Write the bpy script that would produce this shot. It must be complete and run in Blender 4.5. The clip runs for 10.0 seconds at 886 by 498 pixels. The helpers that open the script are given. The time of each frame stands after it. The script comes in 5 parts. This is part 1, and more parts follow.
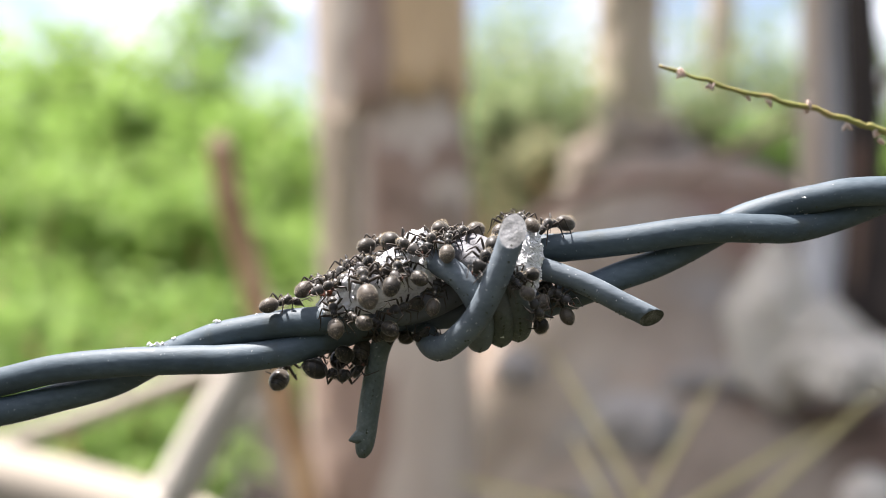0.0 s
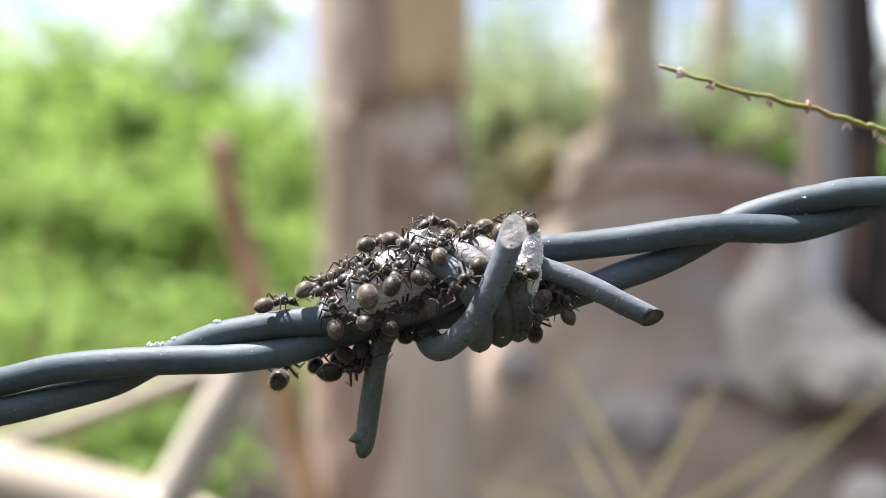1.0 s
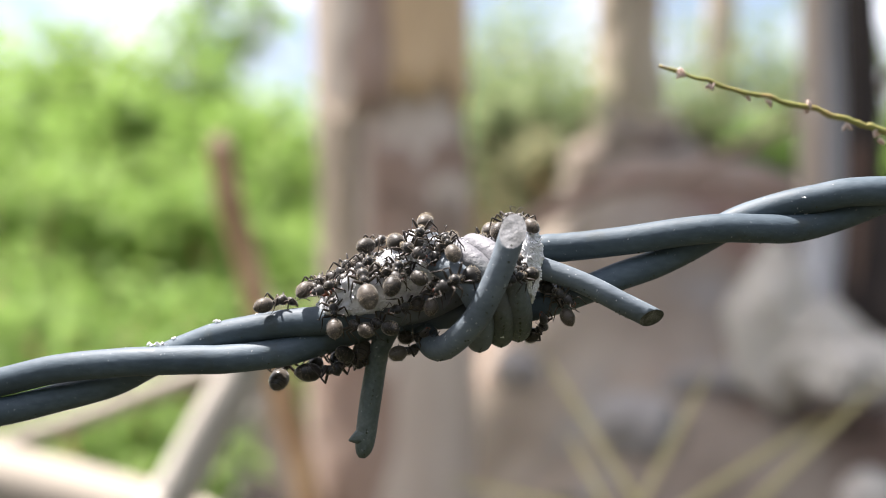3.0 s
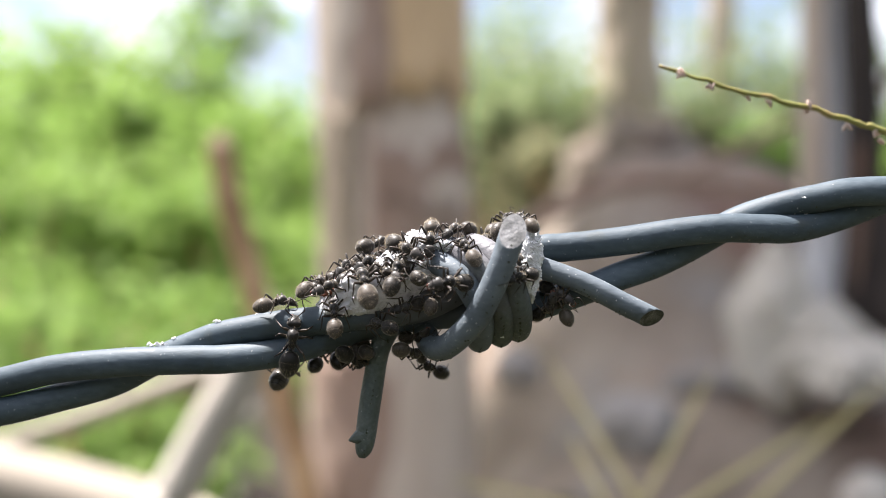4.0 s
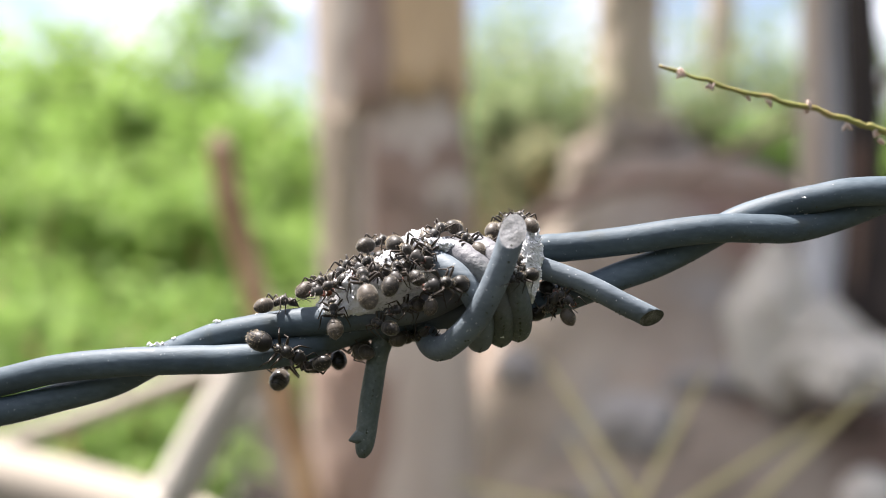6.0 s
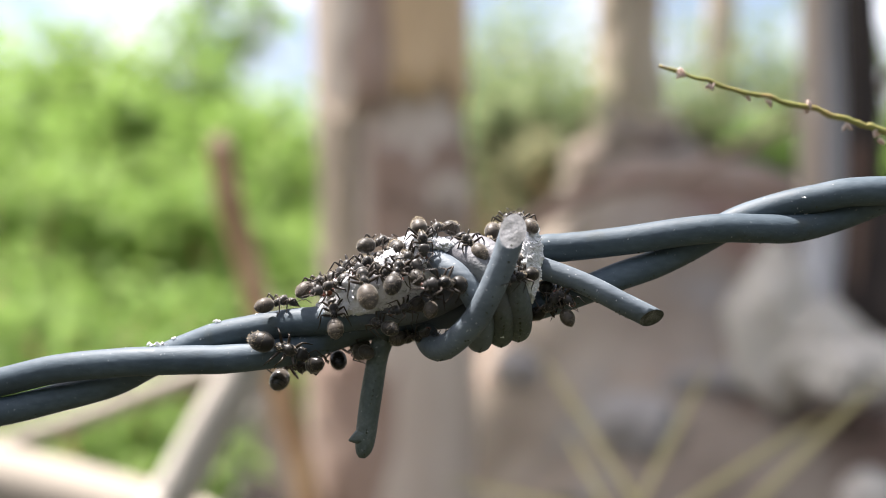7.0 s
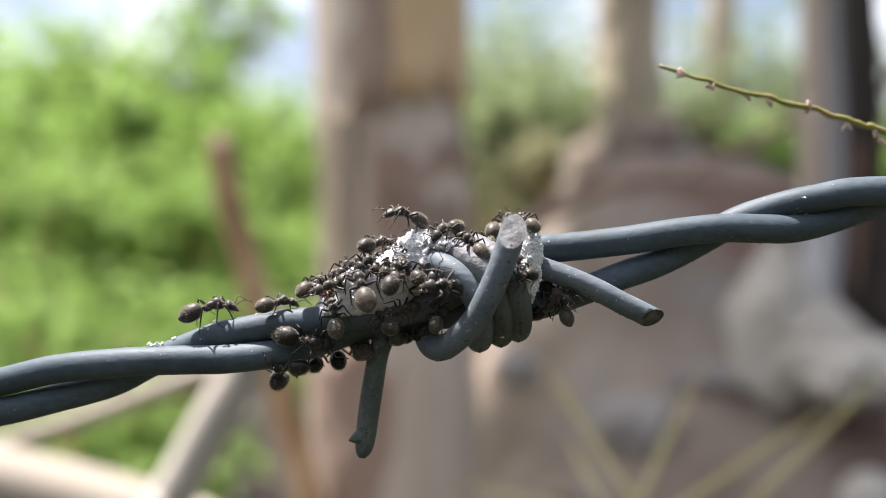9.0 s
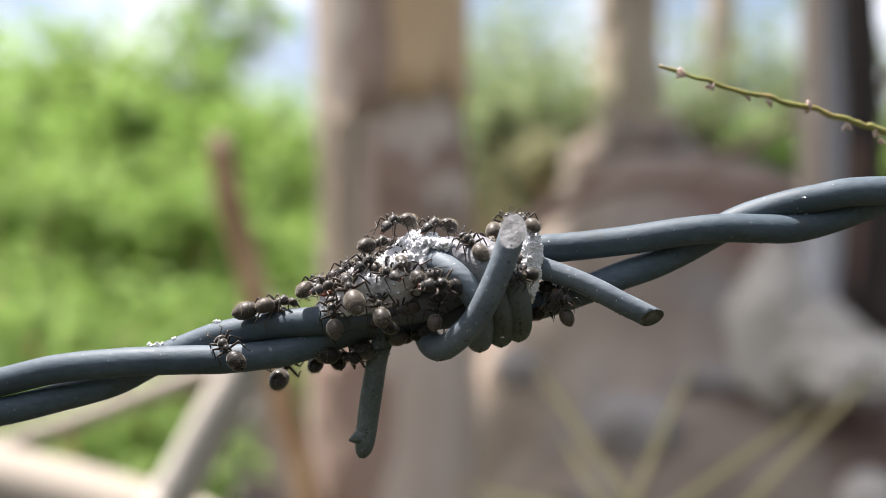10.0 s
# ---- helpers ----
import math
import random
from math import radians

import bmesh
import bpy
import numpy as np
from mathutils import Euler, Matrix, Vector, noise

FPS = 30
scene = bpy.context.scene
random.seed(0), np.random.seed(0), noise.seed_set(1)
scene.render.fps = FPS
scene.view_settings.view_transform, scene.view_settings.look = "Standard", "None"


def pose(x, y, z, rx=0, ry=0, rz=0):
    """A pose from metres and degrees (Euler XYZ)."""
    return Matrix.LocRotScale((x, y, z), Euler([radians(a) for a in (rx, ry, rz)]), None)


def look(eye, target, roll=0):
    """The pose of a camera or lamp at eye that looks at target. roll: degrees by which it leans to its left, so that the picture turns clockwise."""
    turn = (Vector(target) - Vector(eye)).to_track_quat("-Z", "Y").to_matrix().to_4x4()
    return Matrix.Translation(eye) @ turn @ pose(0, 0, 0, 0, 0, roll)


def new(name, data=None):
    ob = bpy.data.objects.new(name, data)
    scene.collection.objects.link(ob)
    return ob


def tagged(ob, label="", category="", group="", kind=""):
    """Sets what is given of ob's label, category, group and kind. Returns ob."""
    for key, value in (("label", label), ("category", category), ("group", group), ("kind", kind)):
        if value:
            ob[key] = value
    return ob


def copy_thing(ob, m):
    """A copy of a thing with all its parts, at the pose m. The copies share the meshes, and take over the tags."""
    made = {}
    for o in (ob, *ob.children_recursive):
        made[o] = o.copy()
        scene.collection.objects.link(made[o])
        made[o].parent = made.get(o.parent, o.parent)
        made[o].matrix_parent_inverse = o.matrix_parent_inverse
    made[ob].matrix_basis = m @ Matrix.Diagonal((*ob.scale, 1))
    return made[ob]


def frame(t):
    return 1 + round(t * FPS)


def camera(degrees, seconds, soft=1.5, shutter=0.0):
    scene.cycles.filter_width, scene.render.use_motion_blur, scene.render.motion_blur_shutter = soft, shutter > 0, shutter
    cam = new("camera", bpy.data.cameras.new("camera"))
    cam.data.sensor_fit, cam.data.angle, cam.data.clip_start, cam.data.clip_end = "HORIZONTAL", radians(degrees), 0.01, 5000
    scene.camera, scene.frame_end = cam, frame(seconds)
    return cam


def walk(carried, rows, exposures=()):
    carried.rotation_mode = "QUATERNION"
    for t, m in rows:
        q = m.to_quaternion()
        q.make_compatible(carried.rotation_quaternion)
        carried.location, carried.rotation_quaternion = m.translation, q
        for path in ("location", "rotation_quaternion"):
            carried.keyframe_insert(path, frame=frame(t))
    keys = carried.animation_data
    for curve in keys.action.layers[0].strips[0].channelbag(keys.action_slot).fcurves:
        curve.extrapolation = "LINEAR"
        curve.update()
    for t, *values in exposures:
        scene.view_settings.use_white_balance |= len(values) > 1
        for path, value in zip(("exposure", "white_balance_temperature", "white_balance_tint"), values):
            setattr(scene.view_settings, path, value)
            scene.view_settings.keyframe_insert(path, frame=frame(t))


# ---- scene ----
import itertools

cam = camera(50, 10.0, soft=0.5)
EYE = (0.0, 0.0, 0.45)
cam.data.dof.use_dof = True
cam.data.dof.focus_distance = 0.0786
cam.data.dof.aperture_fstop = 15.0
walk(cam, [(0, look(EYE, (0, 1, 0.45))), (10, look(EYE, (0, 1, 0.45)))], [(0, 1.90, 6500, 14.3), (2.0, 1.87, 6500, 14.3), (5.5, 1.88, 6500, 14.3), (7.5, 1.77, 6500, 14.3), (9, 1.61, 6500, 14.3), (10, 1.58, 6500, 14.3)])

# ---- light ----
world = bpy.data.worlds.new("sky")
scene.world = world
world.use_nodes = True
wn = world.node_tree
sky = wn.nodes.new("ShaderNodeTexSky")
sky.sky_type, sky.sun_disc = "NISHITA", False
sky.sun_elevation, sky.sun_rotation = radians(70), radians(301)
sky.dust_density, sky.air_density = 4.0, 1.0
wn.nodes["Background"].inputs["Strength"].default_value = 0.070
cloud, puff, over, wtc = (wn.nodes.new("ShaderNode" + k) for k in ("TexNoise", "MapRange", "Mix", "TexCoord"))
cloud.inputs["Scale"].default_value, cloud.inputs["Detail"].default_value = 5.5, 5
puff.inputs["From Min"].default_value, puff.inputs["From Max"].default_value = 0.42, 0.73
over.data_type = "RGBA"
over.inputs["B"].default_value = (10.5, 10.8, 11.3, 1)
wn.links.new(wtc.outputs["Generated"], cloud.inputs["Vector"])
wn.links.new(cloud.outputs["Fac"], puff.inputs["Value"])
wn.links.new(puff.outputs["Result"], over.inputs["Factor"])
wn.links.new(sky.outputs["Color"], over.inputs["A"])
wn.links.new(over.outputs["Result"], wn.nodes["Background"].inputs["Color"])
sun = new("sun", bpy.data.lights.new("sun", "SUN"))
sun.data.energy, sun.data.angle, sun.data.color = 5.0, radians(2), (1.0, 0.97, 0.92)
sun.matrix_world = look((-1.22, 0.72, 4.0), (0, 0, 0))


# ---- materials ----
def material(name, colors, scale=40.0, rough=0.6, metal=0.0, bump=0.2, bump_scale=None, stretch=(1, 1, 1),
             detail=6.0, fine=0.25, dist=0.0005, stops=None, translucent=0.0, space="Object", spec=0.5, per_object=0.0, rough_var=0.15,
             patch=None, specks=None, coat=None):
    """Two scales of noise through a colour ramp, with bump; translucent adds light let through (leaves, sugar)."""
    m = bpy.data.materials.new(name)
    m.use_nodes = True
    nt = m.node_tree
    N, L = nt.nodes, nt.links
    bsdf = N["Principled BSDF"]
    tc, mp = N.new("ShaderNodeTexCoord"), N.new("ShaderNodeMapping")
    mp.inputs["Scale"].default_value = stretch
    L.new(tc.outputs[space], mp.inputs["Vector"])
    big, small = N.new("ShaderNodeTexNoise"), N.new("ShaderNodeTexNoise")
    big.inputs["Scale"].default_value, big.inputs["Detail"].default_value = scale, detail
    small.inputs["Scale"].default_value, small.inputs["Detail"].default_value = scale * 9, 4
    for n in (big, small):
        L.new(mp.outputs["Vector"], n.inputs["Vector"])
    mix = N.new("ShaderNodeMix")
    mix.inputs["Factor"].default_value = fine
    L.new(big.outputs["Fac"], mix.inputs["A"])
    L.new(small.outputs["Fac"], mix.inputs["B"])
    value = mix.outputs["Result"]
    if per_object:
        info, add = N.new("ShaderNodeObjectInfo"), N.new("ShaderNodeMath")
        add.operation = "MULTIPLY_ADD"
        add.inputs[1].default_value, add.inputs[2].default_value = per_object, -per_object / 2
        L.new(info.outputs["Random"], add.inputs[0])
        plus = N.new("ShaderNodeMath")
        L.new(value, plus.inputs[0])
        L.new(add.outputs[0], plus.inputs[1])
        value = plus.outputs[0]
    ramp = N.new("ShaderNodeValToRGB")
    el = ramp.color_ramp.elements
    stops = stops or [0.3 + 0.4 * i / max(1, len(colors) - 1) for i in range(len(colors))]
    while len(el) < len(colors):
        el.new(0.5)
    for e, c, s in zip(el, colors, stops):
        e.position, e.color = s, (*c, 1)
    L.new(value, ramp.inputs["Fac"])
    color = ramp.outputs["Color"]
    for layer in (patch, specks):
        if not layer:
            continue
        pc, pscale, lo, hi = layer
        pn, pr, pm = N.new("ShaderNodeTexNoise"), N.new("ShaderNodeMapRange"), N.new("ShaderNodeMix")
        pn.inputs["Scale"].default_value, pn.inputs["Detail"].default_value = pscale, 5
        pr.inputs["From Min"].default_value, pr.inputs["From Max"].default_value = lo, hi
        pm.data_type = "RGBA"
        L.new(tc.outputs[space], pn.inputs["Vector"])
        L.new(pn.outputs["Fac"], pr.inputs["Value"])
        L.new(pr.outputs["Result"], pm.inputs["Factor"])
        L.new(color, pm.inputs["A"])
        pm.inputs["B"].default_value = (*pc, 1)
        color = pm.outputs["Result"]
    if coat:
        # a dried film that thins out unevenly round its middle
        cc, middle, inner, outer = coat
        away, uneven, rim, cm, cmap = (N.new("ShaderNode" + k) for k in ("VectorMath", "Math", "MapRange", "Mix", "Mapping"))
        cmap.inputs["Location"].default_value = tuple(-v * k for v, k in zip(middle, (0.62, 1, 1)))
        cmap.inputs["Scale"].default_value = (0.62, 1, 1)
        away.operation, uneven.operation, cm.data_type = "LENGTH", "MULTIPLY_ADD", "RGBA"
        uneven.inputs[1].default_value = outer
        rim.inputs["From Min"].default_value, rim.inputs["From Max"].default_value = outer * 1.5, inner + outer * 0.5
        L.new(tc.outputs[space], cmap.inputs["Vector"])
        L.new(cmap.outputs["Vector"], away.inputs[0])
        L.new(big.outputs["Fac"], uneven.inputs[0])
        L.new(away.outputs["Value"], uneven.inputs[2])
        L.new(uneven.outputs[0], rim.inputs["Value"])
        L.new(rim.outputs["Result"], cm.inputs["Factor"])
        L.new(color, cm.inputs["A"])
        cm.inputs["B"].default_value = (*cc, 1)
        color = cm.outputs["Result"]
    L.new(color, bsdf.inputs["Base Color"])
    bsdf.inputs["Metallic"].default_value = metal
    bsdf.inputs["Specular IOR Level"].default_value = spec
    rr = N.new("ShaderNodeMapRange")
    rr.inputs["To Min"].default_value, rr.inputs["To Max"].default_value = rough - rough_var, rough + rough_var
    L.new(small.outputs["Fac"], rr.inputs["Value"])
    L.new(rr.outputs["Result"], bsdf.inputs["Roughness"])
    if bump:
        bp, bnoise = N.new("ShaderNodeBump"), N.new("ShaderNodeTexNoise")
        bnoise.inputs["Scale"].default_value, bnoise.inputs["Detail"].default_value = bump_scale or scale * 4, 6
        L.new(mp.outputs["Vector"], bnoise.inputs["Vector"])
        bp.inputs["Strength"].default_value, bp.inputs["Distance"].default_value = bump, dist
        L.new(bnoise.outputs["Fac"], bp.inputs["Height"])
        L.new(bp.outputs["Normal"], bsdf.inputs["Normal"])
    if translucent:
        tr, sh = N.new("ShaderNodeBsdfTranslucent"), N.new("ShaderNodeMixShader")
        L.new(color, tr.inputs["Color"])
        sh.inputs["Fac"].default_value = translucent
        L.new(bsdf.outputs["BSDF"], sh.inputs[1])
        L.new(tr.outputs["BSDF"], sh.inputs[2])
        L.new(sh.outputs["Shader"], N["Material Output"].inputs["Surface"])
    return m


def leafy(name, dark, light):
    """Foliage whose leaves differ one from the next."""
    m = material(name, [dark, light], scale=1.2, rough=0.55, bump=0, translucent=0.55, fine=0.2, spec=0.15)
    N, L = m.node_tree.nodes, m.node_tree.links
    geo, ramp = N.new("ShaderNodeNewGeometry"), N["Color Ramp"]
    mx = N.new("ShaderNodeMix")
    mx.inputs["Factor"].default_value = 0.55
    old = ramp.inputs["Fac"].links[0].from_socket
    L.new(old, mx.inputs["A"])
    L.new(geo.outputs["Random Per Island"], mx.inputs["B"])
    L.new(mx.outputs["Result"], ramp.inputs["Fac"])
    return m


WIRE = material("grey_wire", [(0.032, 0.047, 0.060), (0.053, 0.074, 0.091), (0.087, 0.114, 0.137)], scale=260, rough=0.60, metal=0.0,
                bump=0.55, bump_scale=2600, dist=0.00006, stretch=(0.45, 1, 1), rough_var=0.10, fine=0.35, spec=0.32, patch=((0.045, 0.052, 0.044), 300, 0.58, 0.80),
                specks=((0.36, 0.37, 0.38), 3600, 0.69, 0.74), coat=((0.128, 0.127, 0.135), (-0.00185, 0.0797, 0.44791), 0.0022, 0.0058))
# Lighter copy of the strand wire: the barbs' lit look is put into the colour.
WIRE_LIT = material("lit_grey_wire", [(0.066, 0.082, 0.096), (0.106, 0.128, 0.147), (0.154, 0.180, 0.202)], scale=260, rough=0.62, metal=0.0,
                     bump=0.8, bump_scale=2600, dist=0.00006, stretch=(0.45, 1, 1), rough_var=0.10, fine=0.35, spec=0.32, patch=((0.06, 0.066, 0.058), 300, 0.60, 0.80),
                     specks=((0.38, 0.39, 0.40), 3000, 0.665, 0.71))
FILM = material("syrup_film", [(0.15, 0.15, 0.16), (0.26, 0.255, 0.27), (0.40, 0.395, 0.41)], scale=900, rough=0.4, bump=0.4, bump_scale=3000, dist=0.00006, spec=0.5)
WIRE_GREEN = material("algae_wire", [(0.039, 0.050, 0.044), (0.068, 0.083, 0.074), (0.115, 0.131, 0.120)], scale=300, rough=0.62, bump=1.0,
                      bump_scale=1900, dist=0.00016, fine=0.45, spec=0.4, specks=((0.27, 0.28, 0.26), 2800, 0.66, 0.71),
                      coat=((0.122, 0.120, 0.130), (0.00050, 0.0797, 0.44900), 0.0034, 0.0062))
ALGAE = material("algae", [(0.018, 0.020, 0.012), (0.035, 0.040, 0.022), (0.06, 0.065, 0.04)], scale=2500, rough=0.9, bump=0.6, bump_scale=6000, dist=0.00005)
CUT = material("cut_steel", [(0.035, 0.036, 0.034), (0.125, 0.125, 0.126), (0.30, 0.30, 0.31)], scale=800, rough=0.6, metal=0.1, bump=0.9,
               bump_scale=2500, dist=0.0001)
CUT_DARK = material("dull_cut_steel", [(0.010, 0.011, 0.008), (0.042, 0.044, 0.037), (0.20, 0.20, 0.19)], scale=1300, rough=0.65, bump=1.0, bump_scale=2600,
                    dist=0.00012, fine=0.4)
SUGAR = material("sugar", [(0.80, 0.80, 0.81), (0.90, 0.90, 0.91), (0.94, 0.94, 0.95)], scale=500, rough=0.20, bump=0.35, bump_scale=2600,
                 dist=0.00012, translucent=0.30)
WAX = material("crust", [(0.48, 0.465, 0.47), (0.68, 0.67, 0.68), (0.82, 0.815, 0.825)], scale=420, rough=0.32, bump=0.45, bump_scale=2200,
               dist=0.00012, translucent=0.30)
GASTER = material("ant_gaster", [(0.012, 0.0100, 0.0078), (0.036, 0.0298, 0.0234), (0.071, 0.0575, 0.0445)], scale=700, rough=0.46, bump=0.35,
                  bump_scale=14000, dist=0.00002, per_object=0.5, spec=0.24)
BODY = material("ant_body", [(0.008, 0.0072, 0.0066), (0.021, 0.0187, 0.0168), (0.043, 0.038, 0.034)], scale=1500, rough=0.42, bump=0.45,
                bump_scale=8000, dist=0.00002, per_object=0.45, spec=0.26)
LEG = material("ant_leg", [(0.016, 0.0122, 0.0098), (0.068, 0.052, 0.039)], scale=1500, rough=0.48, spec=0.3, bump=0, per_object=0.3, translucent=0.08)
HAIR = material("ant_hair", [(0.30, 0.235, 0.15), (0.48, 0.40, 0.28)], scale=2000, rough=0.4, bump=0, translucent=0.3)
JAW = material("ant_jaw", [(0.055, 0.018, 0.011), (0.14, 0.05, 0.032)], scale=1500, rough=0.35, bump=0)
# the belly plates are bare and polished, the back is dull with fine hair
N, L = GASTER.node_tree.nodes, GASTER.node_tree.links
tc, sep, side, gloss = (N.new("ShaderNode" + k) for k in ("TexCoord", "SeparateXYZ", "MapRange", "Mix"))
L.new(tc.outputs["Normal"], sep.inputs["Vector"])
L.new(sep.outputs["Z"], side.inputs["Value"])
side.inputs["From Min"].default_value, side.inputs["From Max"].default_value = -0.35, 0.15
gloss.inputs["A"].default_value = 0.27
rough_in = N["Principled BSDF"].inputs["Roughness"]
L.new(rough_in.links[0].from_socket, gloss.inputs["B"])
L.new(side.outputs["Result"], gloss.inputs["Factor"])
L.new(gloss.outputs["Result"], rough_in)
# dark seams between the rings of the gaster
seam, place_x, split, dye = (N.new("ShaderNode" + k) for k in ("ValToRGB", "MapRange", "SeparateXYZ", "Mix"))
L.new(tc.outputs["Object"], split.inputs["Vector"])
L.new(split.outputs["X"], place_x.inputs["Value"])
place_x.inputs["From Min"].default_value, place_x.inputs["From Max"].default_value = -0.00305, -0.0009
notches = [(0.0, 1.0)] + [(t + d, v) for t in (0.181, 0.340, 0.600) for d, v in ((-0.022, 1.0), (-0.006, 0.28), (0.006, 0.28), (0.016, 1.0))] + [(1.0, 1.0)]
stops_on = seam.color_ramp.elements
while len(stops_on) < len(notches):
    stops_on.new(0.5)
for e, (t, v) in zip(stops_on, notches):
    e.position, e.color = t, (v, v, v, 1)
L.new(place_x.outputs["Result"], seam.inputs["Fac"])
dye.data_type, dye.blend_type = "RGBA", "MULTIPLY"
dye.inputs["Factor"].default_value = 1.0
color_in = N["Principled BSDF"].inputs["Base Color"]
L.new(color_in.links[0].from_socket, dye.inputs["A"])
L.new(seam.outputs["Color"], dye.inputs["B"])
L.new(dye.outputs["Result"], color_in)
for m, w in ((GASTER, 0.34), (BODY, 0.36)):
    fuzz = m.node_tree.nodes["Principled BSDF"].inputs
    fuzz["Sheen Weight"].default_value, fuzz["Sheen Roughness"].default_value, fuzz["Sheen Tint"].default_value = w, 0.40, (0.80, 0.755, 0.68, 1)
SCRAP = material("red_scrap", [(0.08, 0.02, 0.012), (0.2, 0.06, 0.035), (0.3, 0.12, 0.07)], scale=900, rough=0.4, bump=0.4, dist=0.0001, translucent=0.2)
BARK = material("bark", [(0.34, 0.255, 0.195), (0.51, 0.415, 0.335), (0.65, 0.555, 0.465)], scale=7, rough=0.85, bump=0.6, bump_scale=40,
                dist=0.004, stretch=(1, 1, 0.18), patch=((0.19, 0.12, 0.085), 9, 0.58, 0.74))
BARK_TAN = material("tan_bark", [(0.24, 0.185, 0.13), (0.40, 0.325, 0.24), (0.52, 0.445, 0.355)], scale=7, rough=0.85, bump=0.6, bump_scale=40,
                    dist=0.004, stretch=(1, 1, 0.15))
BARK_GREY = material("grey_bark", [(0.25, 0.247, 0.252), (0.42, 0.416, 0.424), (0.54, 0.536, 0.546)], scale=9, rough=0.85, bump=0.6, bump_scale=45,
                     dist=0.004, stretch=(1, 1, 0.2), patch=((0.08, 0.05, 0.04), 7, 0.60, 0.75))
# Near-black brown for the trunk and lumps added where the place looks dark.
DARK_FILL = material("dark_fill", [(0.013, 0.0095, 0.0078), (0.030, 0.022, 0.018), (0.056, 0.042, 0.035)], scale=9, rough=0.9, bump=0.6, bump_scale=45, dist=0.004,
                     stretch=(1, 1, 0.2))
BARK_RUST = material("rusty_bark", [(0.225, 0.135, 0.098), (0.355, 0.248, 0.193), (0.465, 0.362, 0.30)], scale=14, rough=0.9, bump=0.6, bump_scale=60, dist=0.004)
BARK_PALE = material("pale_tan_bark", [(0.46, 0.29, 0.16), (0.69, 0.49, 0.29), (0.80, 0.63, 0.44)], scale=7, rough=0.85, bump=0.6, bump_scale=40, dist=0.004,
                     stretch=(1, 1, 0.15))
BARK_RED = material("reddish_bark", [(0.08, 0.045, 0.03), (0.155, 0.09, 0.064), (0.22, 0.15, 0.115)], scale=12, rough=0.9, bump=0.6, bump_scale=60, dist=0.004)
TIMBER = material("weathered_timber", [(0.20, 0.165, 0.125), (0.29, 0.25, 0.20), (0.38, 0.335, 0.28)], scale=14, rough=0.75, bump=0.4, bump_scale=60,
                  dist=0.001, stretch=(0.12, 1, 1))
# Paler copy of TIMBER: brightness of a lit front is put into the colour.
TIMBER_LIT = material("lit_split_timber", [(0.29, 0.25, 0.205), (0.42, 0.375, 0.32), (0.53, 0.485, 0.425)], scale=14, rough=0.75, bump=0.4, bump_scale=60,
                       dist=0.001, stretch=(0.12, 1, 1))
STICK = material("brown_stick", [(0.22, 0.125, 0.06), (0.42, 0.26, 0.14), (0.55, 0.38, 0.22)], scale=22, rough=0.8, bump=0.5, bump_scale=90, dist=0.001)
SOIL = material("soil", [(0.128, 0.097, 0.072), (0.214, 0.171, 0.131), (0.305, 0.257, 0.206)], scale=5, rough=0.95, bump=0.7, bump_scale=30, dist=0.02,
                patch=((0.165, 0.092, 0.066), 2.2, 0.52, 0.66), specks=((0.245, 0.222, 0.20), 6.5, 0.55, 0.68))
TURF = material("turf", [(0.045, 0.044, 0.026), (0.085, 0.082, 0.050), (0.13, 0.122, 0.078)], scale=6, rough=0.95, bump=0.7, bump_scale=60, dist=0.02)
STONE = material("stone", [(0.19, 0.172, 0.158), (0.27, 0.25, 0.232), (0.35, 0.328, 0.31)], scale=9, rough=0.85, bump=0.6, bump_scale=40, dist=0.006)
PALE = material("pale_stone", [(0.38, 0.345, 0.29), (0.52, 0.48, 0.415), (0.62, 0.58, 0.51)], scale=6, rough=0.85, bump=0.5, bump_scale=30, dist=0.006)
STALK = material("green_stalk", [(0.16, 0.175, 0.035), (0.26, 0.245, 0.06), (0.33, 0.21, 0.085)], scale=420, rough=0.5, bump=0.5, bump_scale=1500, dist=0.0001,
                 translucent=0.12)
SPIKE = material("pink_spikelet", [(0.42, 0.25, 0.18), (0.62, 0.46, 0.38), (0.7, 0.6, 0.52)], scale=700, rough=0.6, bump=0.2, dist=0.0001, translucent=0.25)
BLADE = material("dry_grass", [(0.29, 0.27, 0.13), (0.40, 0.36, 0.205), (0.52, 0.445, 0.31)], scale=30, rough=0.6, bump=0, translucent=0.3)
LEAF = leafy("leaf", (0.125, 0.218, 0.038), (0.235, 0.340, 0.095))
LEAF_DEEP = leafy("deep_leaf", (0.018, 0.045, 0.008), (0.06, 0.115, 0.02))
LEAF_DRY = leafy("dry_leaf", (0.15, 0.155, 0.075), (0.28, 0.275, 0.16))
LEAF_DULL = leafy("dull_leaf", (0.055, 0.058, 0.032), (0.125, 0.122, 0.072))
LEAF_FAR = leafy("far_leaf", (0.105, 0.15, 0.06), (0.22, 0.265, 0.13))


# ---- building helpers ----
def part(name, bm, mat, parent=None, label="", smooth=True):
    me = bpy.data.meshes.new(name)
    bm.to_mesh(me)
    bm.free()
    me.materials.append(mat)
    for p in me.polygons:
        p.use_smooth = smooth
    ob = new(name, me)
    ob.parent = parent
    if label:
        ob["label"] = label
    return ob


